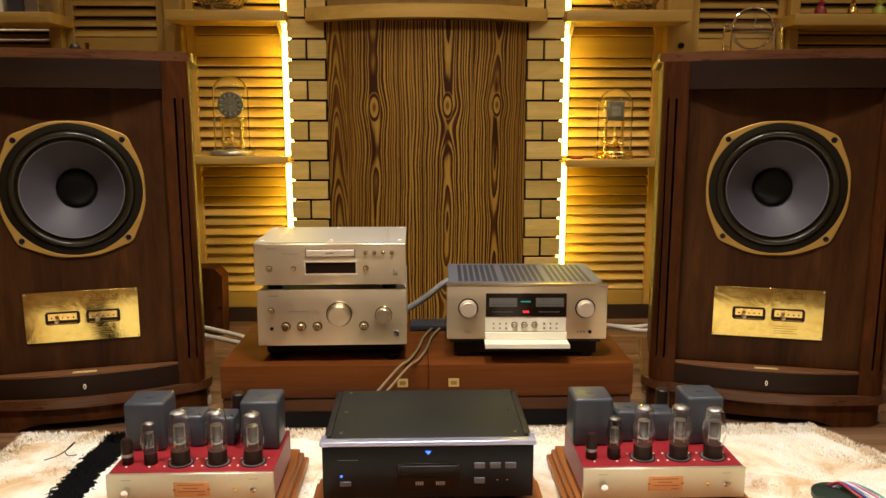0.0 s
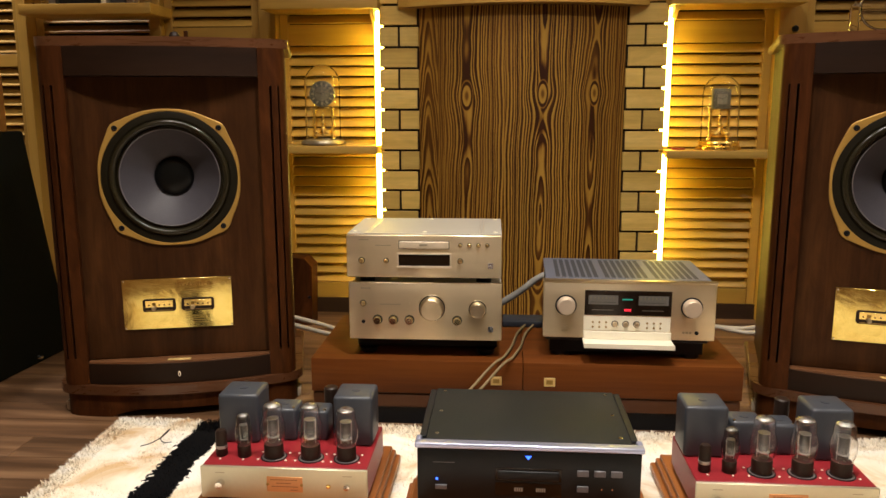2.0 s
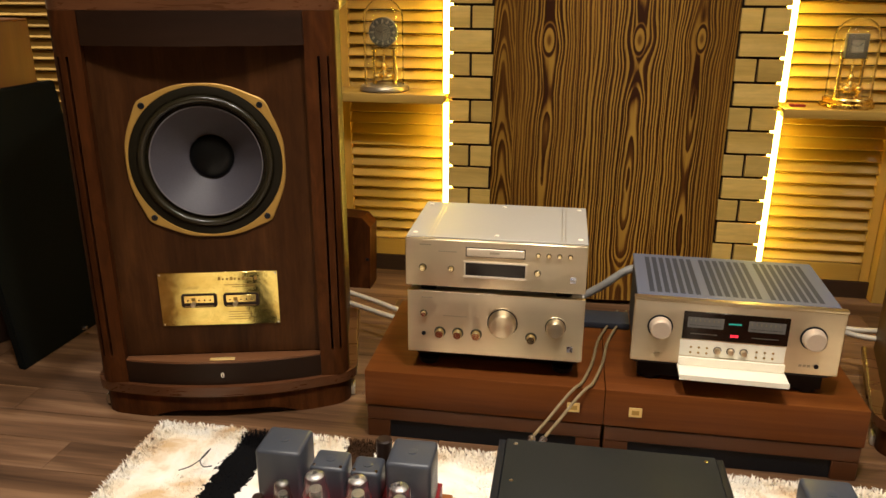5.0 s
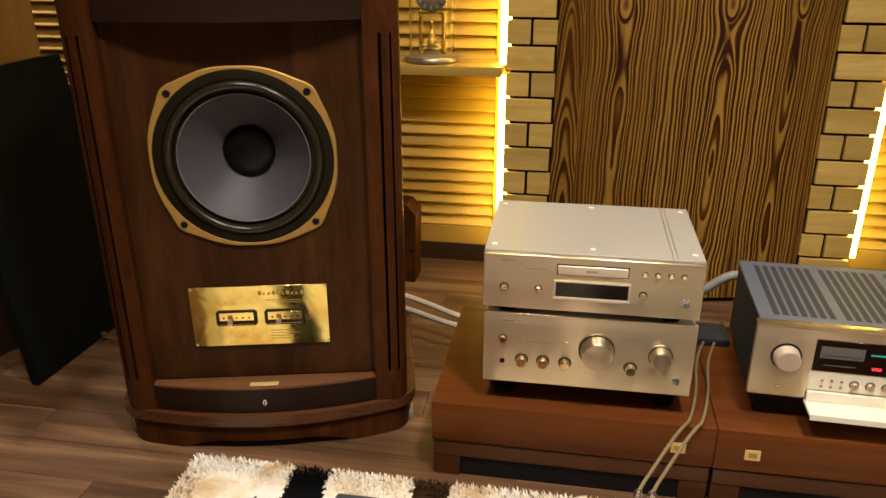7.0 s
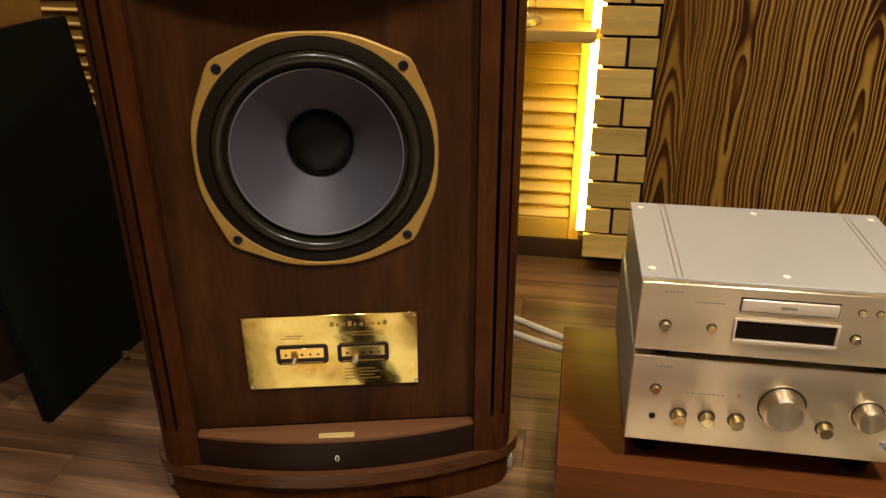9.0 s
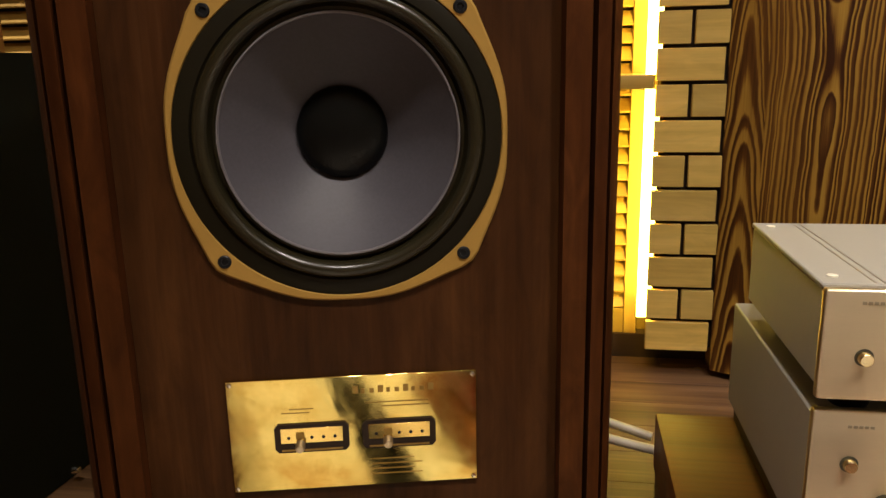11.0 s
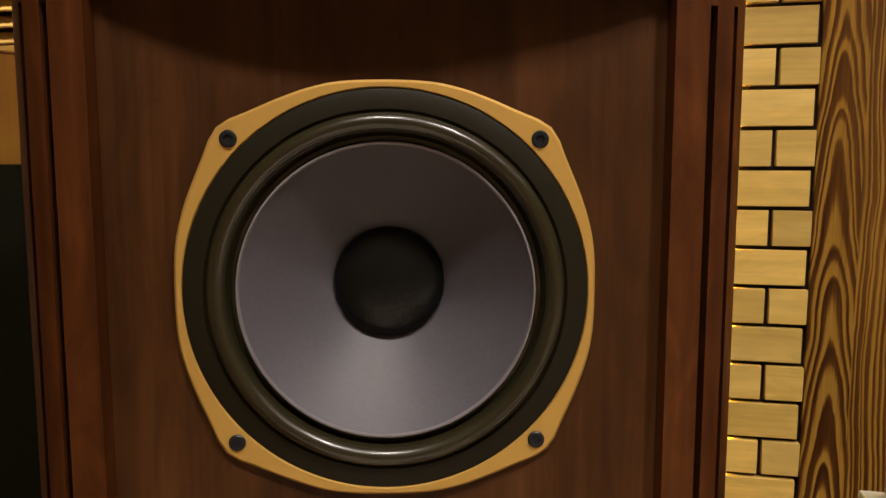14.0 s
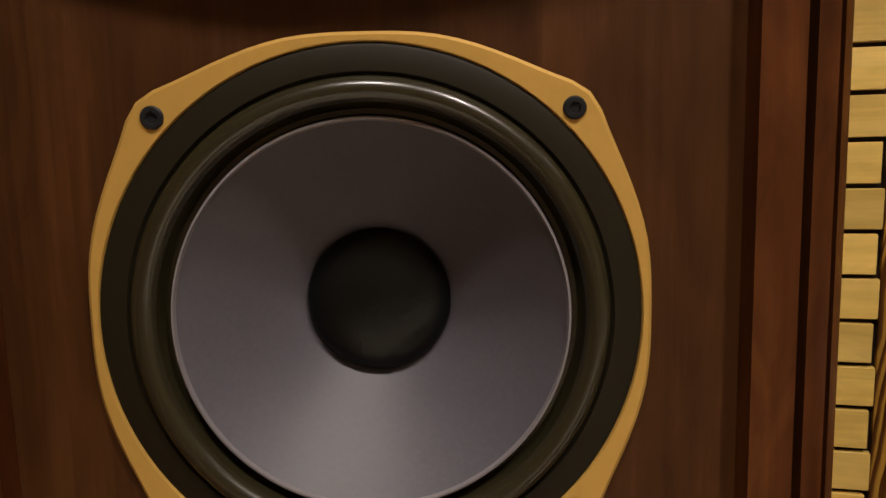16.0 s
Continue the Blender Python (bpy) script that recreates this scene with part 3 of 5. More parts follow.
def shelf(label, x0, x1, y0, z0, z1, bracket):
    base = thing("wall_shelf", label, "shelf", pose(0, 0, z0), "pine wall shelves")
    part("board", box(x0, x1, y0, 3.458, 0, z1 - z0, 0.003, 2), PINE, base)
    for bx in bracket:
        bm = bmesh.new()
        outline = [(y0 + 0.02, -0.0005), (3.458, -0.0005), (3.458, -0.10), (3.44, -0.10), (y0 + 0.05, -0.02)]
        a = [bm.verts.new((bx - 0.009, p, q)) for p, q in outline]
        b = [bm.verts.new((bx + 0.009, p, q)) for p, q in outline]
        for i in range(5):
            bm.faces.new((a[i], a[(i + 1) % 5], b[(i + 1) % 5], b[i]))
        bm.faces.new(a), bm.faces.new(list(reversed(b)))
        bmesh.ops.recalc_face_normals(bm, faces=bm.faces[:])
        part("bracket", bm, PINE_UP, base)
    return base


shelf("narrow pine shelf lit by the warm light strip", -0.795, -0.360, 3.280, 0.715, 0.747, ())
shelf("narrow pine shelf lit by the warm light strip", 0.803, 1.236, 3.290, 0.699, 0.730, ())
shelf("upper pine shelf beside the block column", -0.815, -0.345, 3.26, 1.284, 1.326, (-0.375,))
shelf("upper pine shelf beside the block column", 0.785, 1.290, 3.26, 1.286, 1.332, (0.815,))
shelf("deep pine shelf carrying dark boxes", -1.800, -1.250, 3.235, 1.270, 1.312, ())
shelf("deep pine shelf carrying small ornaments", 1.700, 2.330, 3.235, 1.272, 1.316, ())

# warm light tape behind the outer edge of each block column
for x0, x1 in ((-0.372, -0.337), (0.779, 0.814)):
    for z0, z1 in ((0.150, 0.712), (0.746, 1.283), (1.334, 1.75)):
        led = thing("led_strip", "warm white glowing light tape along the block column", "light strip", pose(0, 0, z0), "light strips")
        part("tape", box(x0, x1, 3.347, 3.352, 0, z1 - z0), LED, led)


# ---- curved scorched pine panel and its cap ----
def arc_y(x, half, ends, sag, centre=0.221):
    r = (half * half + sag * sag) / (2 * sag)
    return ends - (math.sqrt(max(0.0, r * r - (x - centre) ** 2)) - (r - sag))


panel = thing("curved_panel", "convex scorched pine panel with bold dark grain", "panel", pose(0, 0, 0), "", "structure")
xs = [-0.190 + 0.822 * i / 40 for i in range(41)]
part("face", prism([(x, arc_y(x, 0.411, 3.333, 0.105)) for x in xs] + [(0.632, 3.40), (-0.190, 3.40)], 0.02, 1.289), ZEBRA, panel)
cap = thing("curved_cap_shelf", "bow-fronted pine cap shelf above the grained panel", "shelf", pose(0, 0, 1.29))
xs = [-0.272 + 0.986 * i / 40 for i in range(41)]
part("board", prism([(x, arc_y(x, 0.493, 3.318, 0.145)) for x in xs] + [(0.714, 3.45), (-0.272, 3.45)], 0.0, 0.052, 0.004), PINE, cap)


# ---- columns of pale pine blocks ----
def block_column(x0, x1, joint):
    col = thing("block_column", "column of pale pine blocks with dark joints", "wall panel", pose(0, 0, 0), "block columns", "structure")
    inner0, inner1 = (x0 + 0.012, x1) if x0 < 0 else (x0, x1 - 0.012)
    part("backing", box(inner0, inner1, 3.346, 3.40, 0.075, 1.9), DARK_BACK, col, "dark brown backing board")
    meshes = {}
    for k in range(-9, 13):
        z = JOINT0 + k * COURSE
        if k % 2:
            cells = ((x0, x1 - 0.009),) if x0 < 0 else ((x0 + 0.009, x1),)
        else:
            cells = ((x0, joint - 0.0046), (joint + 0.0046, x1 - 0.002)) if x0 < 0 else ((x0 + 0.002, joint - 0.0046), (joint + 0.0046, x1))
        for a, b in cells:
            key = round(b - a, 4)
            if key not in meshes:
                meshes[key] = mesh_of("brick", box(-key / 2, key / 2, 0, 0.016, 0.0045, COURSE - 0.0045, 0.0012, 1), PINE_BRICK)
            ob = new("brick", meshes[key])
            ob.parent = col
            ob.location = ((a + b) / 2, 3.330 + random.uniform(-0.0006, 0.0006), z)
    return col


block_column(-0.350, -0.190, -0.272)
block_column(0.632, 0.792, 0.706)


# ---- loudspeakers ----
def bow(half, back, front, corner, n=28):
    """Outline of a bow-fronted cabinet: half width, depth of the back, bow of the front, reach of the rounded front corners."""
    x0 = half - corner
    def y_at(x):
        return -front * (1 - (x / half) ** 2)
    p0 = (x0, y_at(x0))
    p1 = (half, p0[1] + 2 * front * x0 / half ** 2 * corner)
    p2 = (half, p1[1] + corner * 0.95)
    arc = []
    for i in range(1, 11):
        t = i / 10
        arc.append(tuple((1 - t) ** 2 * p0[k] + 2 * t * (1 - t) * p1[k] + t * t * p2[k] for k in (0, 1)))
    line = [(-x0 + 2 * x0 * i / n, y_at(-x0 + 2 * x0 * i / n)) for i in range(n + 1)]
    return line + arc + [(half, back), (-half, back)] + [(-x, y) for x, y in reversed(arc)]


def holed_board(x0, x1, y0, y1, z0, z1, r, zc, steps=96):
    """An upright board with a round hole through it."""
    bm = bmesh.new()
    rim, edge = [], []
    for i in range(steps):
        a = 2 * math.pi * (i + 0.5) / steps
        c, s = math.cos(a), math.sin(a)
        k = min(((x1 if c > 0 else x0) / c), (((z1 if s > 0 else z0) - zc) / s))
        rim.append((r * c, zc + r * s))
        edge.append((k * c, zc + k * s))
    rows = [[bm.verts.new((x, y, z)) for x, z in line] for line, y in ((edge, y1), (edge, y0), (rim, y0), (rim, y1), (edge, y1))]
    for a, b in zip(rows, rows[1:]):
        for i in range(steps):
            bm.faces.new((a[i], a[(i + 1) % steps], b[(i + 1) % steps], b[i]))
    # the four corners that the fan leaves out
    for y in (y0, y1):
        for cx in (x0, x1):
            for cz in (z0, z1):
                near = sorted(edge, key=lambda p: (p[0] - cx) ** 2 + (p[1] - cz) ** 2)[:2]
                bm.faces.new([bm.verts.new((cx, y, cz))] + [bm.verts.new((p[0], y, p[1])) for p in near])
    bmesh.ops.remove_doubles(bm, verts=bm.verts[:], dist=1e-5)
    bmesh.ops.recalc_face_normals(bm, faces=bm.faces[:])
    return bm


def lobed(r, lug, far, steps=96):
    """Outline of a round frame drawn out to four rounded lugs: the hull of the circle and the lug circles."""
    pts = []
    for i in range(steps):
        a = 2 * math.pi * i / steps
        best = 0.0
        # radius of the hull along this direction, from its supporting lines
        lo = 9.0
        for j in range(240):
            b = a - 0.9 + 1.8 * j / 239
            h = max([r] + [far * math.cos(b - (math.pi / 4 + math.pi / 2 * k)) + lug for k in range(4)])
            if math.cos(b - a) > 0.2:
                lo = min(lo, h / math.cos(b - a))
        lo += 0.0050 * math.sin(4 * a) ** 2
        pts.append((lo * math.cos(a), lo * math.sin(a)))
    return pts


def loudspeaker(label, m):
    spk = thing("loudspeaker", label, "loudspeaker", m, "pair of large loudspeakers")
    shell_bm = holed_board(-0.325, 0.325, 0.05, 0.10, 0.10, 1.0655, 0.1805, 0.7000)
    part("cabinet", box(-0.325, 0.325, 0.1002, 0.44, 0.10, 1.0655, bm=shell_bm), WALNUT, spk)
    part("baffle", holed_board(-0.2595, 0.2595, 0.0, 0.049, 0.168, 0.985, 0.1835, 0.7000), WALNUT, spk, "dark walnut baffle with vertical grain")
    for s in (-1, 1):
        # corner post with two upright slots
        pts = []
        for i in range(9):
            a = math.pi / 2 * i / 8
            pts.append((0.295 + 0.040 * math.sin(a), -0.022 + 0.040 * (1 - math.cos(a))))
        outline = [(0.2600, -0.022)] + pts + [(0.335, 0.0495), (0.2600, 0.0495)]
        z_parts = ((0.098, 0.175), (0.960, 1.0655))
        bm = bmesh.new()
        for z0, z1 in z_parts:
            prism([(s * x, y) for x, y in outline], z0, z1, bm=bm)
        # between the slots: three staves
        def cut(x0, x1, back):
            o = [(x, y) for x, y in outline[:10] if x0 - 1e-6 <= x <= x1 + 1e-6]
            def yy(x):
                if x <= 0.295:
                    return -0.022
                return -0.022 + 0.040 * (1 - math.cos(math.asin(min(1, (x - 0.295) / 0.040))))
            line = [(x0, yy(x0))] + [q for q in o if x0 + 1e-5 < q[0] < x1 - 1e-5] + [(x1, yy(x1))]
            return line + [(x1, back), (x0, back)]
        for x0, x1, back in ((0.2600, 0.2905, 0.0495), (0.2970, 0.3135, 0.0495), (0.3180, 0.335, 0.0495)):
            prism([(s * x, y) for x, y in cut(x0, x1, back)], 0.175, 0.960, bm=bm)
        part("corner_post", bm, WALNUT_POST, spk, "reddish walnut post with two slots")
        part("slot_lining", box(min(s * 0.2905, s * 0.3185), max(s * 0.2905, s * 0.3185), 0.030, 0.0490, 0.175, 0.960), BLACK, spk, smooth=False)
    # bowed rails, cap and plinth
    def bow_rail(half, front, back, z0, z1, bev=0.0):
        pts = [(-half + 2 * half * i / 24, -0.020 - front * (1 - ((-1 + 2 * i / 24)) ** 2)) for i in range(25)]
        return prism(pts + [(half, back), (-half, back)], z0, z1, bev)
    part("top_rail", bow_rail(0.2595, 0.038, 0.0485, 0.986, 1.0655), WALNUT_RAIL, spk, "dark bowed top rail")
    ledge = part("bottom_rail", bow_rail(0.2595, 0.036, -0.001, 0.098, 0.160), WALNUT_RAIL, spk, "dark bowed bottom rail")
    part("ledge", bow_rail(0.2590, 0.034, -0.001, 0.1605, 0.1665, 0.0015), LEDGE_LIT, spk, "walnut ledge, light from above put into its colour")
    part("label_plate", box(-0.033, 0.033, -0.048, -0.034, 0.1668, 0.1694, 0.0008, 1), BADGE, spk, "small brass plate")
    part("keyhole", front_prism([(0.0042 * math.cos(t), 0.128 + 0.0080 * math.sin(t)) for t in [2 * math.pi * i / 16 for i in range(16)]], -0.0585, -0.0555), CHROME, spk, "small oval keyhole cover")
    part("keyhole_slot", box(-0.0018, 0.0018, -0.0595, -0.0578, 0.1225, 0.1315), BLACK, spk, smooth=False)
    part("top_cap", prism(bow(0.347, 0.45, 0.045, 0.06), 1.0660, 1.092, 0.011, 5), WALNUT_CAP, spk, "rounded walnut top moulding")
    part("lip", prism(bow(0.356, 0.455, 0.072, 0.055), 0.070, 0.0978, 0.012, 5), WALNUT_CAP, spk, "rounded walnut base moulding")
    # plinth with a flat arch cut out at the front
    bm = bmesh.new()
    outline = bow(0.338, 0.44, 0.062, 0.05)
    prism(outline, 0.024, 0.0698, bm=bm)
    for s in (-1, 1):
        foot = [(s * x, y) for x, y in outline if x >= 0.19 and y < 0.3]
        prism(foot + [(s * 0.338, 0.12), (s * 0.30, 0.12), (s * 0.19, 0.02)], 0.0, 0.0238, bm=bm)
        foot2 = [(s * 0.338, 0.30), (s * 0.338, 0.44), (s * 0.22, 0.44), (s * 0.22, 0.30)]
        prism(foot2, 0.0, 0.0238, bm=bm)
        for i in range(10):
            # bracket that swings up from the foot to the arch
            xa, xb = 0.222 - 0.0120 * i, 0.222 - 0.0120 * (i + 1)
            h = 0.0236 * math.sin(math.pi / 2 * max(0, i - 1.5) / 8.5) ** 0.8
            prism([(s * xa, -0.061 * (1 - (xa / 0.338) ** 2)), (s * xb, -0.061 * (1 - (xb / 0.338) ** 2)), (s * xb, -0.012), (s * xa, -0.012)], h, 0.0239, bm=bm)
    part("plinth", bm, WALNUT_POST, spk, "walnut plinth with arched cut-out")
    for s in (-1, 1):
        part("corner_guard", box(s * 0.336 - 0.012, s * 0.336 + 0.012, 0.035, 0.075, 0.0, 0.03, 0.004), GUARD, spk, "clear plastic corner guard")

    # the driver
    zc = 0.7000
    ring = bmesh.new()
    outer, inner = lobed(0.1960, 0.0300, 0.1865), [(0.1893 * math.cos(2 * math.pi * i / 96), 0.1893 * math.sin(2 * math.pi * i / 96)) for i in range(96)]
    rows = [[ring.verts.new((x, 0.0, zc + z)) for x, z in outer], [ring.verts.new((x, -0.0045, zc + z)) for x, z in outer]]
    rows.append([ring.verts.new((x * 0.988, -0.0065, zc + z * 0.988)) for x, z in outer])
    rows.append([ring.verts.new((x * 1.005, -0.0065, zc + z * 1.005)) for x, z in inner])
    rows.append([ring.verts.new((x, -0.0050, zc + z)) for x, z in inner])
    rows.append([ring.verts.new((x, -0.0005, zc + z)) for x, z in inner])
    for a, b in zip(rows, rows[1:]):
        for i in range(96):
            ring.faces.new((a[i], a[(i + 1) % 96], b[(i + 1) % 96], b[i]))
    bmesh.ops.recalc_face_normals(ring, faces=ring.faces[:])
    driver = part("driver_frame", ring, GOLD, spk, "gold lacquered four-lobed driver frame")
    part("gasket", open_lathe([(0.1891, -0.0005), (0.1891, -0.0045), (0.186, -0.0060), (0.170, -0.0072), (0.1675, -0.004)], 96, (0, 0, zc)), RUBBER, driver, "matt black gasket ring")
    roll = [(0.1675, -0.004)] + [(0.1580 + 0.0095 * math.cos(math.pi * i / 16), -0.004 - 0.0115 * math.sin(math.pi * i / 16)) for i in range(1, 17)] + [(0.1482, 0.003), (0.1460, 0.006), (0.1425, 0.006), (0.1405, -0.0020)]
    part("surround", open_lathe(roll, 96, (0, 0, zc)), SURROUND, driver, "glossy dark rolled surround")
    part("cone_rim", open_lathe([(0.1406, -0.0022), (0.1400, -0.0045), (0.1385, -0.0048), (0.1375, -0.0010)], 96, (0, 0, zc)), CONE_RIM, driver, "pale rim of the cone")
    cone = [(0.1376, -0.0012), (0.124, 0.0135), (0.108, 0.0285), (0.090, 0.0435), (0.074, 0.0555), (0.064, 0.0625), (0.0565, 0.0680)]
    part("cone", open_lathe(cone, 96, (0, 0, zc)), CONE, driver, "grey paper cone")
    part("dust_cap", open_lathe([(0.0566, 0.0675), (0.0560, 0.064), (0.053, 0.060), (0.045, 0.0555), (0.032, 0.0525), (0.016, 0.051), (0.0, 0.0505)], 64, (0, 0, zc)), DUST_CAP, driver, "black domed dust cap")
    for sx in (-1, 1):
        for sz in (-1, 1):
            c = (sx * 0.1420, 0, zc + sz * 0.1425)
            bm = open_lathe([(0.0080, -0.0060), (0.0080, -0.0076), (0.0068, -0.0088), (0.0042, -0.0088), (0.0038, -0.0068), (0.0, -0.0068)], 24, c)
            part("bolt", bm, BLACK, driver, "black socket-head bolt")

    # brass control plate
    plate = part("control_plate", box(-0.156, 0.156, -0.0045, -0.0008, 0.2525, 0.4045, 0.001, 1), BRASS_PLATE, spk, "polished brass control plate")
    for cx in (-0.0535, 0.0565):
        win = [(cx + x, 0.325 + z) for x, z in [(0.0465 * a, 0.0190 * b) for a, b in ((-1, -0.72), (-0.9, -1), (0.9, -1), (1, -0.72), (1, 0.72), (0.9, 1), (-0.9, 1), (-1, 0.72))]]
        bm = front_prism(win, -0.0075, -0.0046)
        part("switch_frame", bm, BAKELITE, plate, "black switch surround")
        part("switch_scale", box(cx - 0.039, cx + 0.039, -0.0085, -0.0074, 0.319, 0.3395, 0.0005, 1), BRASS, plate)
        part("switch_rail", box(cx - 0.038, cx + 0.038, -0.0088, -0.0074, 0.3085, 0.3105), BRASS_DARK, plate, smooth=False)
        for k in range(5):
            hx = cx - 0.029 + k * 0.0145
            part("switch_hole", lathe([(0.0022, -0.0090), (0.0022, -0.0080)], 10, (hx, 0, 0.3265), "y"), BLACK, plate)
        hx = cx - 0.029 + 0.0145
        # darker brass patch imitates the peg's shade on the scale
        part("switch_shade", box(hx - 0.005, hx + 0.005, -0.0100, -0.0086, 0.3255, 0.3335), BRASS_DARK, plate, smooth=False)
        part("switch_knob", lathe([(0.0, -0.024), (0.0050, -0.0225), (0.0060, -0.019), (0.0060, -0.0086)], 20, (hx, 0, 0.3175), "y"), CHAMPAGNE_KNOB, plate, "pale switch peg")
    for sx in (-1, 1):
        for sz in (0.2575, 0.3995):
            part("screw", lathe([(0.0, -0.0065), (0.0028, -0.0058), (0.0034, -0.0044)], 14, (sx * 0.151, 0, sz), "y"), CHROME, plate)
    bars = [(0.000, 0.105, 0.3800, 0.3905)] + [(0.015 + 0.02 * (k % 2), 0.095, 0.367 - 0.0055 * k, 0.3685 - 0.0055 * k) for k in range(2)]
    bars += [(-0.09 + 0.01 * k, -0.055 + 0.005 * k, 0.358 + 0.005 * k, 0.3592 + 0.005 * k) for k in range(2)] + [(0.02, 0.075 + 0.01 * (k % 2), 0.289 - 0.007 * k, 0.2903 - 0.007 * k) for k in range(4)]
    for j, (a, b, c, d) in enumerate(bars):
        if j == 0:
            for k in range(10):
                part("engraving", box(a + k * 0.0105, a + k * 0.0105 + (0.0068, 0.0045, 0.0056)[k % 3], -0.0048, -0.0044, c + 0.001, d - 0.0035 * (k % 3 > 0)), BRASS_DARK, plate, smooth=False)
        else:
            part("engraving", box(a, b, -0.0049, -0.0044, c, d), BRASS_DARK, plate, smooth=False)
    return spk


loudspeaker("large dark walnut loudspeaker with gold-rimmed driver, toed in", pose(-0.8080, 2.3150, 0, 0, 0, 13.9))
loudspeaker("large dark walnut loudspeaker with gold-rimmed driver, beside the amplifiers", pose(1.2302, 2.2855, 0, 0, 0, -14.4))


# ---- low equipment stand ----
def low_stand(x0, x1, tag_x):
    base = thing("equipment_stand", "low reddish mahogany equipment stand, its open niche drawn black", "cabinet", pose(0, 2.237, 0), "pair of low stands")
    part("top_box", box(x0, x1, -0.006, 0.46, 0.096, 0.194, 0.002, 2), MAHOGANY, base)
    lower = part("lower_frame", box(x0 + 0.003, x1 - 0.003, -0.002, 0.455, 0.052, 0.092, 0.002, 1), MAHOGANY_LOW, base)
    # black strip stands in for the shadow line under the top box
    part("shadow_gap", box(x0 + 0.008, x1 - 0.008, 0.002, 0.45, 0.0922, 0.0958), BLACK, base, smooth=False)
    for a in (x0 + 0.003, x1 - 0.063):
        part("leg", box(a, a + 0.06, -0.001, 0.066, 0.0, 0.0518, 0.002, 1), MAHOGANY_LOW, base)
        part("leg", box(a, a + 0.06, 0.39, 0.45, 0.0, 0.0518, 0.002, 1), MAHOGANY_LOW, base)
    # the niche is open; this black panel stands in for its shade
    part("niche_shade", box(x0 + 0.0635, x1 - 0.0635, 0.004, 0.012, 0.001, 0.0515), BLACK, base, "black panel for the shade in the open niche")
    tag = part("badge", box(tag_x - 0.0155, tag_x + 0.0155, -0.0090, -0.0062, 0.127, 0.152, 0.0006, 1), BADGE, base, "small brass badge")
    part("badge_mark", box(tag_x - 0.009, tag_x + 0.009, -0.0096, -0.0089, 0.1335, 0.1455), BRASS_DARK, tag, smooth=False)
    return base


low_stand(-0.392, 0.2115, 0.1375)
low_stand(0.2130, 0.8165, 0.287)


# ---- silver player and amplifier ----
def knob(name, x, z, r, depth, parent, mat=None, y=0.0, label=""):
    prof = [(0.0, y - depth), (r * 0.77, y - depth), (r * 0.80, y - depth), (r * 0.90, y - depth + 0.08 * r), (r * 0.94, y - depth + 0.25 * r), (r, y - 0.12 * r), (r, y)]
    if r < 0.012 and depth > 0.004:
        part("button_ring", open_lathe([(r * 1.28, y - 0.0006), (r * 0.99, y - 0.0007)], 20, (x, 0, z)), SLATE_DARK, parent)
        mat = mat or BUTTON_GOLD
    return part(name, lathe(prof, 40 if r > 0.01 else 20, (x, 0, z), "y"), mat or CHAMPAGNE_KNOB, parent, label)


def bars_of_text(name, x, y, z, w, h, n, mat, parent):
    for i in range(n):
        part(name, box(x + i * w / n, x + (i + 0.7) * w / n, y - 0.0006, y, z, z + h), mat, parent, smooth=False)


player = thing("disc_player", "champagne silver disc player stacked on the amplifier", "disc player", pose(-0.285, 2.248, 0.437, 0, 0, 0.6))
part("front_panel", box(0, 0.434, 0, 0.012, -0.007, 0.113, 0.003, 3), CHAMPAGNE, player)
part("chassis", box(0.002, 0.432, 0.0122, 0.318, 0.004, 0.1095, 0.002, 1), CHAMPAGNE_TOP, player)
top = part("lid", box(0.0, 0.434, 0.0122, 0.320, 0.1098, 0.1160, 0.0015, 1), CHAMPAGNE_TOP, player, "satin champagne lid with two grooves")
for gx in (0.053, 0.062, 0.372, 0.381):
    part("groove", box(gx - 0.0008, gx + 0.0008, 0.016, 0.318, 0.1158, 0.1163), SLATE, top, smooth=False)
for sx in (0.018, 0.217, 0.416):
    for sy in (0.040, 0.292):
        part("lid_screw", lathe([(0.0060, 0.1161), (0.0060, 0.1175), (0.0035, 0.1182), (0.0, 0.1182)], 16, (sx, sy, 0)), CREAM, top)
part("disc_tray", box(0.149, 0.287, -0.0045, -0.0002, 0.0760, 0.0960, 0.0024, 3), TRIM_LIT, player, "champagne tray front, highlight put into its colour")
part("tray_gap", box(0.1472, 0.2888, -0.0006, 0.001, 0.0742, 0.0978), BLACK, player, smooth=False)
part("tray_mark", box(0.205, 0.228, -0.0050, -0.0044, 0.084, 0.0885), SLATE, player, smooth=False)
# whole bezel takes the tone of its bevel's ceiling reflection
for z0, z1, a, b in ((0.0205, 0.0268, 0.1425, 0.2945), (0.0592, 0.0632, 0.1425, 0.2945), (0.0269, 0.0591, 0.1425, 0.1468), (0.0269, 0.0591, 0.2902, 0.2945)):
    part("display_bezel", box(a, b, -0.0050, -0.0002, z0, z1, 0.0016, 2), TRIM_LIT, player, "bevelled window frame, highlight put into its colour")
part("display", box(0.1470, 0.2900, -0.0014, -0.0003, 0.0270, 0.0590), BLACK_GLOSS, player, "black display window", smooth=False)
for bx in (0.319, 0.344, 0.369, 0.394):
    knob("button", bx, 0.086, 0.0048, 0.007, player)
knob("button", 0.319, 0.041, 0.0066, 0.010, player)
knob("button", 0.043, 0.041, 0.0075, 0.010, player)
knob("button", 0.112, 0.041, 0.0062, 0.009, player)
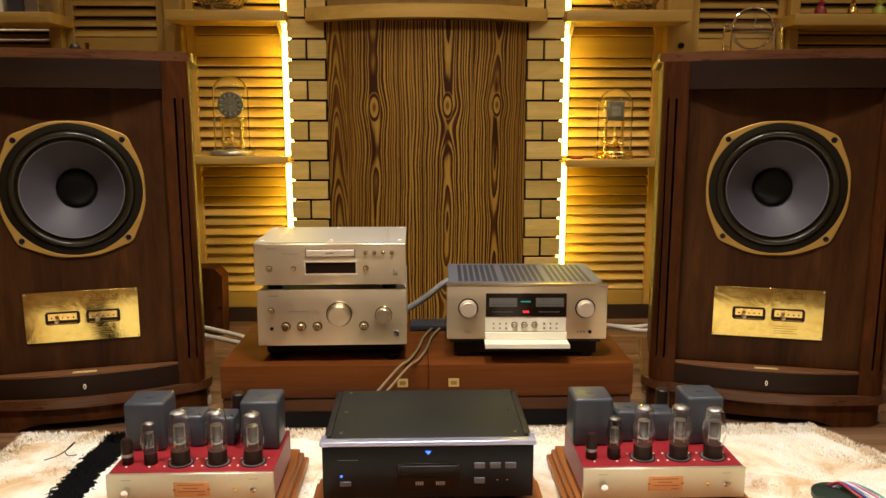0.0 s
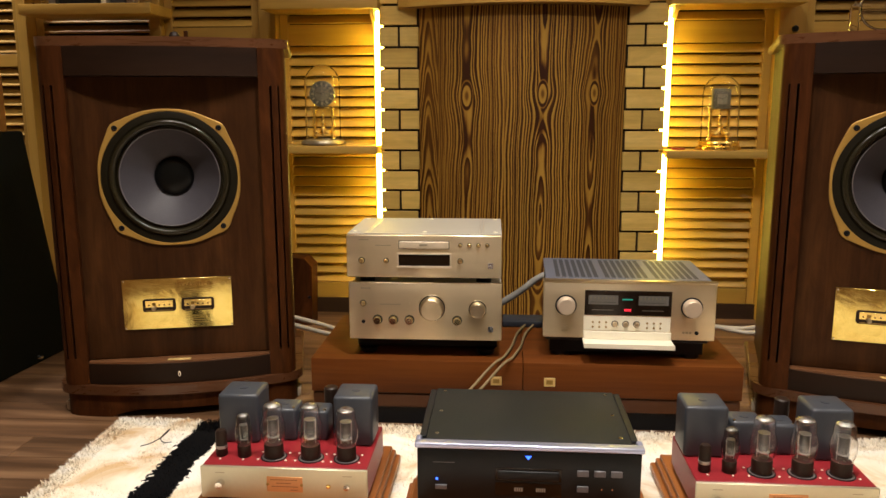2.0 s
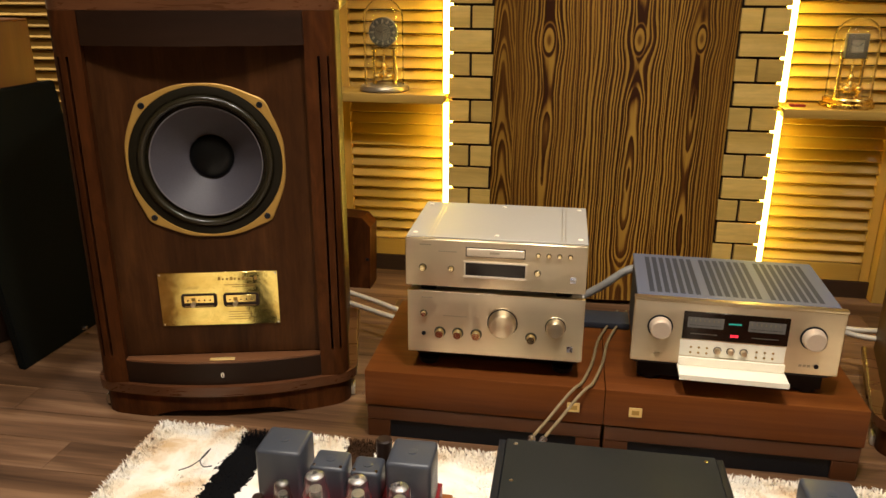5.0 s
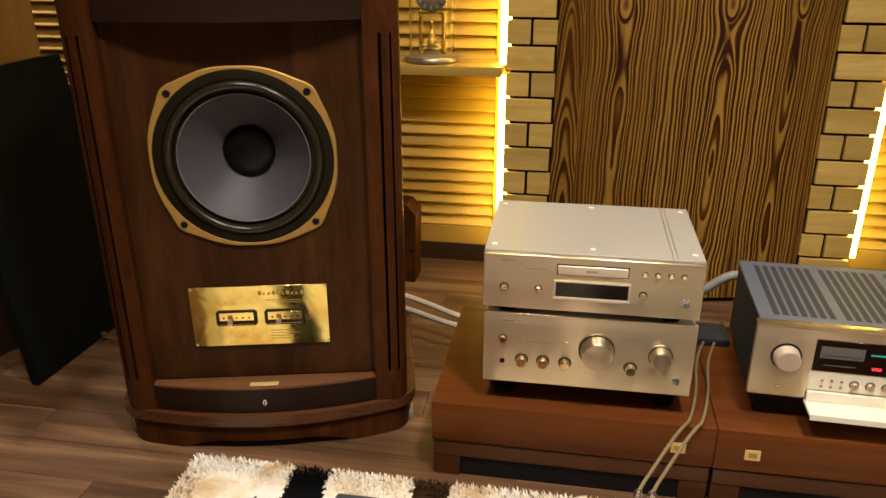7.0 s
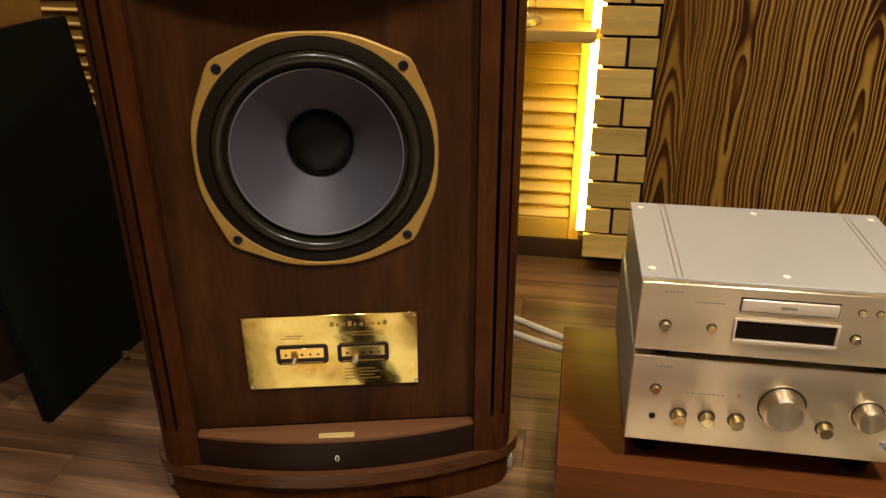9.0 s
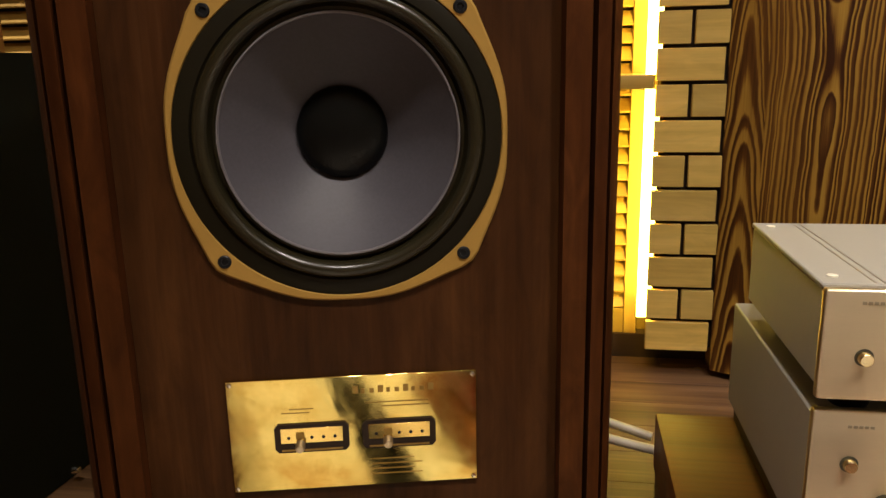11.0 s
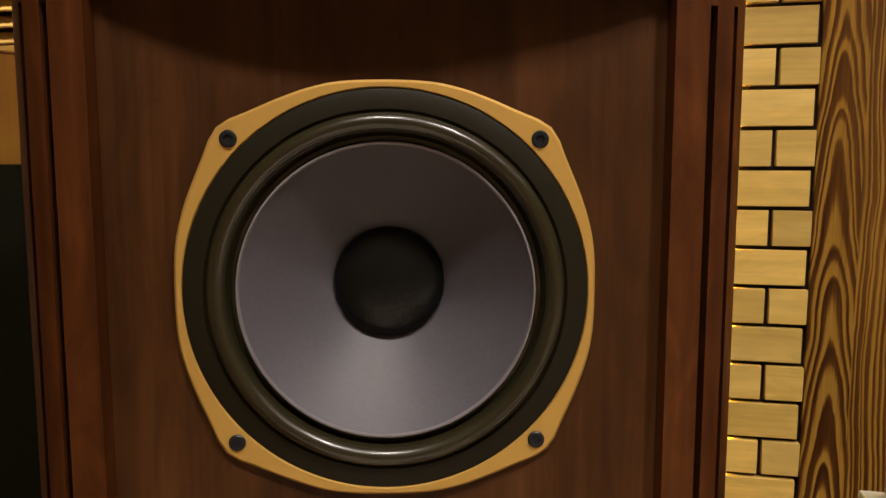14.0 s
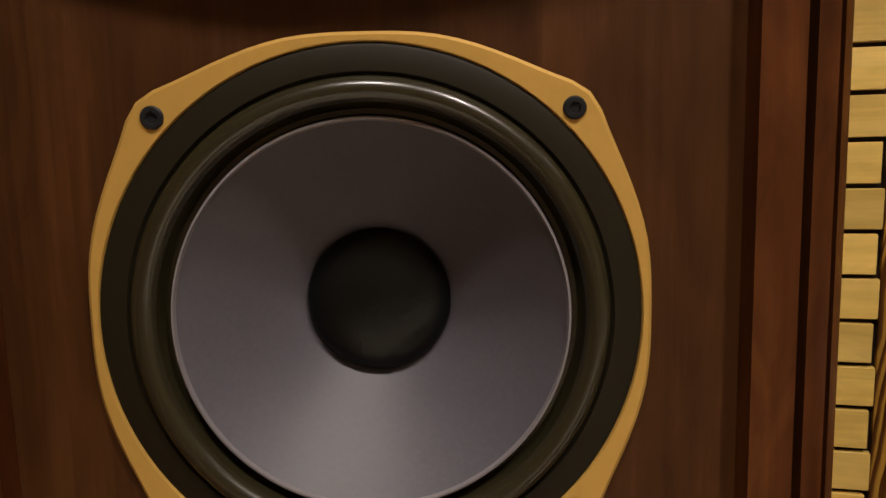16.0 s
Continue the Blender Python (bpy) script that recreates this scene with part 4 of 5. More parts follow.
part("emblem", box(0.396, 0.410, -0.0012, 0.001, 0.020, 0.036, 0.0004, 1), SILVER, player, "small square emblem")
part("emblem_mark", box(0.399, 0.407, -0.0017, -0.0011, 0.026, 0.0285), SLATE, player, smooth=False)
bars_of_text("lettering", 0.036, -0.0001, 0.098, 0.028, 0.003, 5, SLATE, player)
bars_of_text("lettering", 0.082, -0.0001, 0.083, 0.045, 0.0022, 8, SLATE, player)
for fx in (0.05, 0.384):
    for fy in (0.05, 0.27):
        part("foot", lathe([(0.020, -0.0300), (0.022, -0.026), (0.022, 0.0038)], 20, (fx, fy, 0)), BLACK, player)

amp = thing("integrated_amplifier", "champagne silver amplifier with a large round volume knob", "amplifier", pose(-0.283, 2.256, 0.195, 0, 0, 0.6))
part("front_panel", box(0, 0.434, 0, 0.012, 0.052, 0.2195, 0.003, 3), CHAMPAGNE, amp)
part("chassis", box(0.002, 0.432, 0.0122, 0.40, 0.050, 0.212, 0.002, 1), CHAMPAGNE_TOP, amp)
# recessed underside, kept black so it doubles as the shadow beneath
part("underside", box(0.012, 0.422, 0.065, 0.40, 0.0125, 0.0498, 0.003, 1), BLACK, amp, "black underside block, also the shade below the front")
big = knob("volume_knob", 0.237, 0.1460, 0.0345, 0.030, amp, label="large turned volume knob")
part("knob_gap", open_lathe([(0.0372, -0.0041), (0.0340, -0.0041)], 48, (0.237, 0, 0.1460)), BLACK, amp)
part("knob_ring", lathe([(0.0385, -0.0002), (0.0385, -0.003), (0.0372, -0.004)], 48, (0.237, 0, 0.1460), "y"), CHAMPAGNE_KNOB, amp)
part("knob_gap", open_lathe([(0.0250, -0.0041), (0.0224, -0.0041)], 40, (0.366, 0, 0.1440)), BLACK, amp)
part("knob_ring", lathe([(0.0262, -0.0002), (0.0262, -0.003), (0.0250, -0.004)], 40, (0.366, 0, 0.1440), "y"), CHAMPAGNE_KNOB, amp)
knob("selector_knob", 0.366, 0.1440, 0.0228, 0.026, amp)
for kx in (0.082, 0.127, 0.173, 0.308):
    knob("small_knob", kx, 0.1105, 0.0112, 0.018, amp)
knob("power_button", 0.041, 0.1580, 0.0075, 0.009, amp)
knob("indicator", 0.173, 0.1580, 0.0030, 0.003, amp)
part("headphone_socket", lathe([(0.0055, -0.0002), (0.0055, -0.002), (0.0035, -0.002), (0.0033, -0.0005), (0, -0.0005)], 16, (0.041, 0, 0.104), "y"), BLACK, amp)
part("emblem", box(0.396, 0.410, -0.0012, 0.001, 0.078, 0.094, 0.0004, 1), SILVER, amp, "small square emblem")
bars_of_text("lettering", 0.090, -0.0001, 0.154, 0.060, 0.0022, 9, SLATE, amp)
bars_of_text("lettering", 0.036, -0.0001, 0.200, 0.028, 0.003, 5, SLATE, amp)
for fx in (0.045, 0.389):
    for fy in (0.06, 0.34):
        part("foot", lathe([(0.024, 0.0), (0.026, 0.004), (0.026, 0.0122)], 20, (fx, fy, 0)), BLACK, amp)


# ---- the wide amplifier with the open flap ----
wide = thing("power_amplifier", "wide champagne amplifier with black meter window and open flap", "amplifier", pose(0.2695, 2.286, 0.1945, 0, 0, -1.6))
part("front_panel", box(-0.002, 0.474, 0, 0.014, 0.060, 0.222, 0.003, 3), CHAMPAGNE, wide)
part("top_trim", box(-0.003, 0.475, -0.002, 0.016, 0.2222, 0.2285, 0.0015, 2), CHAMPAGNE_KNOB, wide, "polished top trim")
part("chassis", box(0.008, 0.460, 0.0142, 0.315, 0.048, 0.2215, 0.003, 1), DARK_SLOT, wide, "dark side walls")
# black block also stands in for shade between front panel and stand
part("underside", box(0.02, 0.448, 0.020, 0.31, 0.014, 0.0478), BLACK, wide, "black underside block, also the shade below the front")
grille = part("lid", box(0.004, 0.464, 0.0165, 0.315, 0.2217, 0.2290, 0.002, 1), GREY_LID, wide, "blue-grey slotted lid")
for g in range(3):
    for k in range(7):
        gx = 0.034 + g * 0.139 + k * 0.0180
        part("slot", box(gx, gx + 0.0115, 0.036, 0.290, 0.2286, 0.2293), DARK_SLOT, grille, smooth=False)
for kx in (0.062, 0.408):
    knob("dial_knob", kx, 0.155, 0.0262, 0.026, wide, KNOB_SATIN)
    part("knob_ring", lathe([(0.0300, -0.0002), (0.0300, -0.002), (0.0285, -0.003)], 44, (kx, 0, 0.155), "y"), BLACK, wide)
window = part("meter_window", box(0.114, 0.353, -0.0025, 0.001, 0.129, 0.200, 0.001, 1), BLACK_GLOSS, wide, "black glass meter window")
for mx in (0.124, 0.262):
    part("meter", box(mx, mx + 0.082, -0.0031, -0.0024, 0.160, 0.1865), METER, window, smooth=False)
    for k in range(7):
        part("meter_mark", box(mx + 0.006 + k * 0.0105, mx + 0.0078 + k * 0.0105, -0.0036, -0.0030, 0.176, 0.182), WHITE_DIAL, window, smooth=False)
    part("meter_needle", box(mx + 0.004, mx + 0.076, -0.0036, -0.0030, 0.166, 0.1668), BLACK, window, smooth=False)
    part("meter_mark", box(mx + 0.01, mx + 0.07, -0.0031, -0.0024, 0.1435, 0.1448), METER, window, smooth=False)
part("emblem", box(0.217, 0.246, -0.0033, -0.0024, 0.1735, 0.1770), GREEN_LED, window, "green lit emblem", smooth=False)
bars_of_text("digits", 0.224, -0.0026, 0.1415, 0.019, 0.0065, 4, RED_LED, window)
ctrl = part("control_strip", box(0.112, 0.352, -0.0012, 0.001, 0.084, 0.1265, 0.001, 1), CREAM, wide, "cream control strip")
for k in range(3):
    for off in (0.026, 0.176):
        for zz in (0.094, 0.108):
            knob("button", 0.112 + off + k * 0.0185, zz, 0.0030, 0.0015, ctrl, BRASS_DARK, -0.0012)
for kx in (0.199, 0.229, 0.259):
    knob("small_knob", kx, 0.104, 0.0075, 0.010, ctrl, CHAMPAGNE_KNOB, -0.0012)
flap = part("flap", box(0.110, 0.356, -0.062, -0.002, 0.0545, 0.0615, 0.0015, 2), CREAM, wide, "open cream hinged flap")
part("flap_lip", box(0.110, 0.356, -0.0635, -0.0622, 0.050, 0.0635, 0.0006, 1), CREAM, flap)
part("flap_hinge", box(0.112, 0.354, -0.010, -0.0015, 0.0617, 0.083, 0.001, 1), CREAM, flap)
part("power_button", box(0.052, 0.068, -0.004, 0.001, 0.079, 0.086, 0.001, 1), CHAMPAGNE_KNOB, wide)
part("headphone_socket", lathe([(0.0055, -0.0002), (0.0055, -0.002), (0.0035, -0.002), (0.0, -0.0008)], 16, (0.424, 0, 0.083), "y"), BLACK, wide)
bars_of_text("lettering", 0.385, -0.0001, 0.080, 0.028, 0.006, 3, SLATE, wide)
for fx in (0.05, 0.418):
    for fy in (0.05, 0.27):
        part("foot", lathe([(0.026, 0.0), (0.028, 0.004), (0.028, 0.0142)], 20, (fx, fy, 0)), BLACK, wide)


power_box = thing("power_strip", "low dark blue-grey power box on the stand behind the amplifiers", "power strip", pose(0.155, 2.585, 0.1945))
part("housing", box(0.0, 0.135, 0, 0.09, 0.0, 0.020, 0.004, 2), DARK_SLOT, power_box)


# ---- rug ----
def rug_edge_right(y):
    return 1.335 + max(0.0, 2.185 - y) * 0.44 if y > 1.75 else 1.526


rug = thing("rug", "shaggy cream and tan rug with black and brown stripes", "rug", pose(0, 0, 0))
bm = bmesh.new()
ny, nx = 36, 90
grid = []
for j in range(ny + 1):
    y = 0.75 + (2.175 - 0.75) * j / ny
    row = []
    for i in range(nx + 1):
        x = -0.930 + (rug_edge_right(y) - 0.012 + 0.930) * i / nx
        edge = min(i, nx - i, j * 2, (ny - j)) / 3
        h = 0.020 * min(1.0, 0.35 + edge) + 0.006 * noise.noise((x * 9, y * 9, 0))
        row.append(bm.verts.new((x, y, max(0.004, h))))
    grid.append(row)
for a, b in zip(grid, grid[1:]):
    for i in range(nx):
        bm.faces.new((a[i], a[i + 1], b[i + 1], b[i]))
border = [e for e in bm.edges if e.is_boundary]
ext = bmesh.ops.extrude_edge_only(bm, edges=border)
for v in [g for g in ext["geom"] if isinstance(g, bmesh.types.BMVert)]:
    v.co.z = 0.0005
part("backing", bm, RUG, rug)
# pile of bent tufts
rng = np.random.default_rng(5)
count = 210000
ty = np.where(rng.random(count) < 0.82, rng.uniform(1.45, 2.185, count), rng.uniform(0.9, 1.45, count))
tr = np.array([rug_edge_right(v) for v in ty])
tx = -0.940 + (tr + 0.940) * rng.random(count)
lean = rng.uniform(0, 2 * np.pi, count)
length, bend, wid = rng.uniform(0.008, 0.0145, count), rng.uniform(0.004, 0.012, count), rng.uniform(0.0009, 0.0020, count)
ca, sa = np.cos(lean), np.sin(lean)
z0 = np.full(count, 0.010)
p0 = np.stack([tx - sa * wid, ty + ca * wid, z0], 1)
p1 = np.stack([tx + sa * wid, ty - ca * wid, z0], 1)
p2 = np.stack([tx + ca * bend * 0.45 + sa * wid * 0.9, ty + sa * bend * 0.45 - ca * wid * 0.9, z0 + length * 0.65], 1)
p3 = np.stack([tx + ca * bend * 0.45 - sa * wid * 0.9, ty + sa * bend * 0.45 + ca * wid * 0.9, z0 + length * 0.65], 1)
p4 = np.stack([tx + ca * bend, ty + sa * bend, z0 + length], 1)
verts = np.stack([p0, p1, p2, p3, p4], 1).reshape(-1, 3)
idx = np.arange(count)[:, None] * 5
faces = np.concatenate([idx + np.array([[0, 1, 2, 3]])], 0).tolist() + (idx + np.array([[3, 2, 4]])).tolist()
me = bpy.data.meshes.new("pile")
me.from_pydata(verts.tolist(), [], faces)
me.materials.append(RUG)
pile = new("pile", me)
pile.parent = rug
tagged(pile, "long shaggy pile", "", "", "stuff")


# ---- boards, black player, red valve amplifiers ----
def plinth_board(x0, x1, y0, y1):
    base = thing("wooden_board", "oiled orange-brown wooden board lying on the rug", "board", pose(0, 0, 0.026), "boards on the rug")
    part("slab", box(x0, x1, y0, y1, 0, 0.020, 0.004, 2), BOARD, base)
    part("middle_step", box(x0 + 0.010, x1 - 0.010, y0 + 0.010, y1 - 0.010, 0.0202, 0.037, 0.004, 2), BOARD, base)
    part("top_step", box(x0 + 0.018, x1 - 0.018, y0 + 0.018, y1 - 0.018, 0.0372, 0.050, 0.004, 2), BOARD, base)
    return base


plinth_board(-0.515, -0.098, 1.50, 1.945)
plinth_board(0.515, 0.935, 1.50, 1.945)
plinth_board(-0.058, 0.470, 1.42, 1.80)

black = thing("black_disc_player", "black disc player with silver trim and blue indicator", "disc player", pose(-0.0235, 1.622, 0.0762))
part("front_panel", box(0.003, 0.456, 0.0, 0.014, 0.020, 0.1370, 0.003, 2), BLACK, black)
part("trim", box(-0.002, 0.461, -0.004, 0.020, 0.1385, 0.1500, 0.0035, 3), SILVER_BLUE, black, "bright silver top trim")
for ex in (-0.002, 0.449):
    part("trim_ear", box(ex, ex + 0.012, 0.0202, 0.040, 0.128, 0.1500, 0.004, 2), SILVER_BLUE, black)
part("chassis", box(0.004, 0.455, 0.0145, 0.310, 0.018, 0.1420, 0.002, 1), BLACK, black)
lid = part("lid", box(0.020, 0.439, 0.0205, 0.310, 0.1422, 0.1500, 0.002, 2), BLACK_LID, black, "black anodised lid")
part("lid_side", box(0.004, 0.0195, 0.0405, 0.310, 0.1422, 0.1470, 0.002, 1), BLACK, lid)
part("lid_side", box(0.4395, 0.455, 0.0405, 0.310, 0.1422, 0.1470, 0.002, 1), BLACK, lid)
for sx in (0.040, 0.419):
    for sy in (0.045, 0.165, 0.290):
        part("lid_screw", lathe([(0.0045, 0.1500), (0.0042, 0.1518), (0.0, 0.1522)], 14, (sx, sy, 0)), CHROME, lid)
tri = front_prism([(0.2235, 0.1270), (0.2355, 0.1270), (0.2295, 0.1195)], -0.002, 0.0005)
part("triangle_light", tri, BLUE_LED, black, "glowing blue triangle", False)
part("tray_recess", box(0.163, 0.297, -0.0015, 0.0005, 0.072, 0.100, 0.0008, 1), BLACK_GLOSS, black)
part("disc_tray", box(0.168, 0.292, -0.0075, -0.0017, 0.0765, 0.0960, 0.003, 3), BLACK, black, "black tray front with rounded edge")
part("display", box(0.163, 0.297, -0.0012, 0.0005, 0.040, 0.068), BLACK_GLOSS, black, smooth=False)
bars_of_text("digits", 0.202, -0.0014, 0.050, 0.018, 0.008, 4, AMBER_LED, black)
bars_of_text("digits", 0.246, -0.0014, 0.050, 0.020, 0.008, 5, AMBER_LED, black)
for bx, bz in ((0.328, 0.087), (0.362, 0.087), (0.395, 0.087), (0.328, 0.053)):
    part("button", box(bx, bx + 0.023, -0.004, 0.0005, bz, bz + 0.013, 0.001, 1), BUTTON, black)
for bx in (0.378, 0.399):
    part("indicator", lathe([(0.0016, -0.002), (0.0016, 0.0)], 10, (bx, 0, 0.060), "y"), CHROME, black)
part("power_light", box(0.0415, 0.0455, -0.0016, 0.0005, 0.0700, 0.0740), BLUE_LED, black, "small blue light", False)
part("power_button", box(0.040, 0.064, -0.004, 0.0005, 0.050, 0.060, 0.001, 1), BUTTON, black)
part("lettering", box(0.036, 0.080, -0.0006, 0.0005, 0.1075, 0.1085), BUTTON, black, smooth=False)
for fx in (0.05, 0.409):
    for fy in (0.05, 0.13):
        part("foot", lathe([(0.022, 0.0), (0.024, 0.004), (0.024, 0.0205)], 20, (fx, fy, 0)), BLACK, black)


def valve(parent, name, x, y, z, r, h, glassmat, base_h):
    prof = [(r * 0.74, base_h), (r * 0.84, base_h + 0.06 * h), (r * 0.97, base_h + 0.16 * h), (r, base_h + 0.27 * h), (r * 0.98, base_h + 0.36 * h), (r * 0.88, base_h + 0.43 * h), (r * 0.80, base_h + 0.48 * h), (r * 0.79, h * 0.88), (r * 0.72, h * 0.935), (r * 0.55, h * 0.97), (r * 0.30, h * 0.993), (0.0, h)]
    tube_ob = part(name, lathe([(r * 0.70, 0.0), (r * 0.78, 0.002), (r * 0.78, base_h - 0.002), (r * 0.75, base_h)], 24, (x, y, z)), BAKELITE, parent, "valve with black base and clear glass bulb")
    g = part("glass_bulb", shell(prof, 0.0009, 32, (x, y, z)), glassmat, tube_ob, "clear shouldered glass bulb")
    g.visible_shadow = False
    part("anode", lathe([(r * 0.32, base_h + 0.14 * h), (r * 0.34, base_h + 0.16 * h), (r * 0.34, base_h + 0.40 * h), (r * 0.30, base_h + 0.44 * h)], 12, (x, y, z)), ANODE, tube_ob, "grey metal electrodes")
    part("support", lathe([(r * 0.46, base_h + 0.455 * h), (r * 0.46, base_h + 0.462 * h)], 16, (x, y, z)), ELECTRODE, tube_ob)
    part("spacer", lathe([(r * 0.50, base_h + 0.125 * h), (r * 0.50, base_h + 0.135 * h)], 16, (x, y, z)), ELECTRODE, tube_ob)
    for s in (-1, 1):
        part("support_rod", tube([(x + s * r * 0.44, y, z + base_h + 0.02 * h), (x + s * r * 0.44, y, z + base_h + 0.30 * h), (x + s * r * 0.44, y, z + base_h + 0.455 * h)], 0.0009, 6), ELECTRODE, tube_ob)
    part("getter_flash", open_lathe([(r * 0.64, h * 0.938), (r * 0.60, h * 0.950), (r * 0.40, h * 0.975), (r * 0.16, h * 0.984)], 24, (x, y, z), "z"), FLASH, tube_ob, "silvery flash inside the bulb's top")
    part("getter", tube([(x + r * 0.34 * math.cos(2 * math.pi * k / 12), y + r * 0.34 * math.sin(2 * math.pi * k / 12), z + h * 0.885) for k in range(13)], 0.0010, 6), CHROME, tube_ob)
    return tube_ob


def valve_amplifier(label, m):
    va = thing("valve_amplifier", label, "valve amplifier", m, "pair of red valve amplifiers")
    part("chassis", box(0.0, 0.350, 0.004, 0.225, 0.014, 0.082, 0.002, 1), RED, va, "red lacquered chassis")
    face = part("faceplate", box(-0.002, 0.352, -0.004, 0.0035, 0.012, 0.082, 0.001, 1), FACEPLATE, va, "pale gold faceplate")
    part("label_plate", box(0.140, 0.216, -0.0055, -0.0042, 0.030, 0.064, 0.0006, 1), COPPER, face, "copper maker's label")
    for k, (a, b) in enumerate(((0.148, 0.205), (0.160, 0.192), (0.150, 0.207), (0.190, 0.206))):
        part("print", box(a, b, -0.0060, -0.0054, 0.0565 - k * 0.0075, 0.0585 - k * 0.0075), COPPER_INK, face, smooth=False)
    for sx in (0.142, 0.214):
        part("screw", lathe([(0.0, -0.0075), (0.0028, -0.007), (0.0032, -0.0055)], 12, (sx, 0, 0.047), "y"), BRASS_DARK, face)
    part("knob", lathe([(0.0, -0.020), (0.0075, -0.020), (0.0085, -0.018), (0.0085, -0.0042)], 20, (0.041, 0, 0.046), "y"), CHROME, face, "silver knob")
    part("jewel", lathe([(0.0, -0.008), (0.004, -0.0065), (0.005, -0.0042)], 16, (0.270, 0, 0.045), "y"), BRASS, face)
    part("switch_nut", lathe([(0.003, -0.011), (0.0062, -0.010), (0.0066, -0.0042)], 12, (0.309, 0, 0.045), "y"), CHROME, face)
    part("switch_lever", tube([(0.309, -0.010, 0.046), (0.309, -0.018, 0.050), (0.309, -0.026, 0.056)], 0.0026, 8), CHROME, face)
    for lx in (0.030, 0.300):
        part("print", box(lx, lx + 0.02, -0.0046, -0.0039, 0.068, 0.0695), SLATE, face, smooth=False)
    zt = 0.082
    for x0, x1, y0, y1, h in ((-0.002, 0.089, 0.112, 0.202, 0.114), (0.258, 0.345, 0.112, 0.202, 0.115), (0.100, 0.170, 0.130, 0.195, 0.076), (0.180, 0.240, 0.135, 0.195, 0.070)):
        can = part("transformer", box(x0, x1, y0, y1, zt + 0.0002, zt + h, 0.008, 3), TRAFO, va, "blue-grey hammer-finish transformer can")
        cx, cy = (x0 + x1) / 2, (y0 + y1) / 2
        part("cap_screw", lathe([(0.010, zt + h), (0.010, zt + h + 0.0012), (0.004, zt + h + 0.002), (0.0, zt + h + 0.002)], 18, (cx, cy, 0)), TRAFO, can)
        if h < 0.1:
            for ex in (x0 + 0.008, x1 - 0.008):
                part("corner_screw", lathe([(0.0035, zt + h), (0.003, zt + h + 0.002), (0.0, zt + h + 0.0025)], 10, (ex, y0 + 0.008, 0)), CHROME, can)
    part("capacitor", lathe([(0.016, zt + 0.0002), (0.016, zt + 0.098), (0.013, zt + 0.101), (0.0, zt + 0.101)], 24, (0.232, 0.2125, 0)), BAKELITE, va, "black capacitor can")
    small = part("metal_valve", lathe([(0.0105, zt + 0.0002), (0.0125, zt + 0.003), (0.0120, zt + 0.052), (0.009, zt + 0.058), (0.0, zt + 0.060)], 24, (0.026, 0.050, 0)), BAKELITE, va, "small black metal valve")
    part("ring", lathe([(0.0126, zt + 0.018), (0.0129, zt + 0.019), (0.0129, zt + 0.024), (0.0126, zt + 0.025)], 24, (0.026, 0.050, 0)), ELECTRODE, small)
    valve(va, "valve", 0.076, 0.050, zt + 0.0002, 0.0185, 0.098, SMOKED, 0.026)
    for vx, vh in ((0.141, 0.122), (0.2215, 0.122), (0.299, 0.115)):
        part("socket", lathe([(0.0280, zt + 0.0002), (0.0280, zt + 0.0012), (0.0262, zt + 0.0014)], 32, (vx, 0.050, 0)), BLACK, va, "black socket plate")
        part("socket_ring", open_lathe([(0.0255, zt + 0.0018), (0.0215, zt + 0.0019)], 24, (vx, 0.050, 0), "z"), ELECTRODE, va, "pale ceramic socket ring")
        valve(va, "valve", vx, 0.050, zt + 0.002, 0.0265, vh, GLASS, 0.030)
        for ax, ay in ((-0.030, -0.018), (0.030, -0.018), (-0.030, 0.018), (0.030, 0.018)):
            part("socket_screw", lathe([(0.0026, zt + 0.0003), (0.0024, zt + 0.002), (0.0, zt + 0.0024)], 10, (vx + ax, 0.05 + ay, 0)), CREAM, va)
    for sx in (0.029, 0.079):
        part("socket_screw", lathe([(0.0026, zt + 0.0003), (0.0024, zt + 0.002), (0.0, zt + 0.0024)], 10, (sx, 0.030, 0)), CREAM, va)
    for fx in (0.03, 0.32):
        for fy in (0.03, 0.195):
            part("foot", lathe([(0.012, 0.0), (0.014, 0.003), (0.014, 0.0142)], 16, (fx, fy, 0)), BLACK, va)
    return va


va = valve_amplifier("red valve amplifier with glass valves on a wooden board", pose(-0.477, 1.626, 0.0762))
copy_thing(va, pose(0.543, 1.624, 0.0762))


# ---- cables ----
def cable(label, points, radius, mat, name="cable"):
    ob = part(name, tube(points, radius), mat)
    return tagged(ob, label, "cable")


for off in (0.0, 0.026):
    cable("tan braided cable running from the stand to the black player", [(0.262 + off, 2.70, 0.205), (0.235 + off, 2.61, 0.204), (0.200 + off, 2.49, 0.202), (0.182 + off, 2.36, 0.202), (0.157 + off, 2.25, 0.203), (0.138 + off, 2.214, 0.202), (0.116 + off, 2.185, 0.189), (0.074 + off, 2.12, 0.160), (0.045 + off, 2.06, 0.150), (0.034 + off, 1.99, 0.150), (0.030 + off, 1.933, 0.150)], 0.0038, CABLE_TAN)
    tagged(part("cable_plug", tube([(0.045 + off, 2.06, 0.150), (0.039 + off, 2.02, 0.150), (0.032 + off, 1.945, 0.150), (0.030 + off, 1.9325, 0.150)], 0.0085, 12), SILVER), "pale silver cable plug in the black player's back", "plug")
cable("thick grey braided cable rising to the amplifier's back", [(0.10, 2.66, 0.235), (0.15, 2.665, 0.256), (0.215, 2.67, 0.297), (0.265, 2.675, 0.336), (0.300, 2.675, 0.352), (0.325, 2.66, 0.346), (0.335, 2.63, 0.330), (0.335, 2.603, 0.325)], 0.0115, CABLE_GREY)
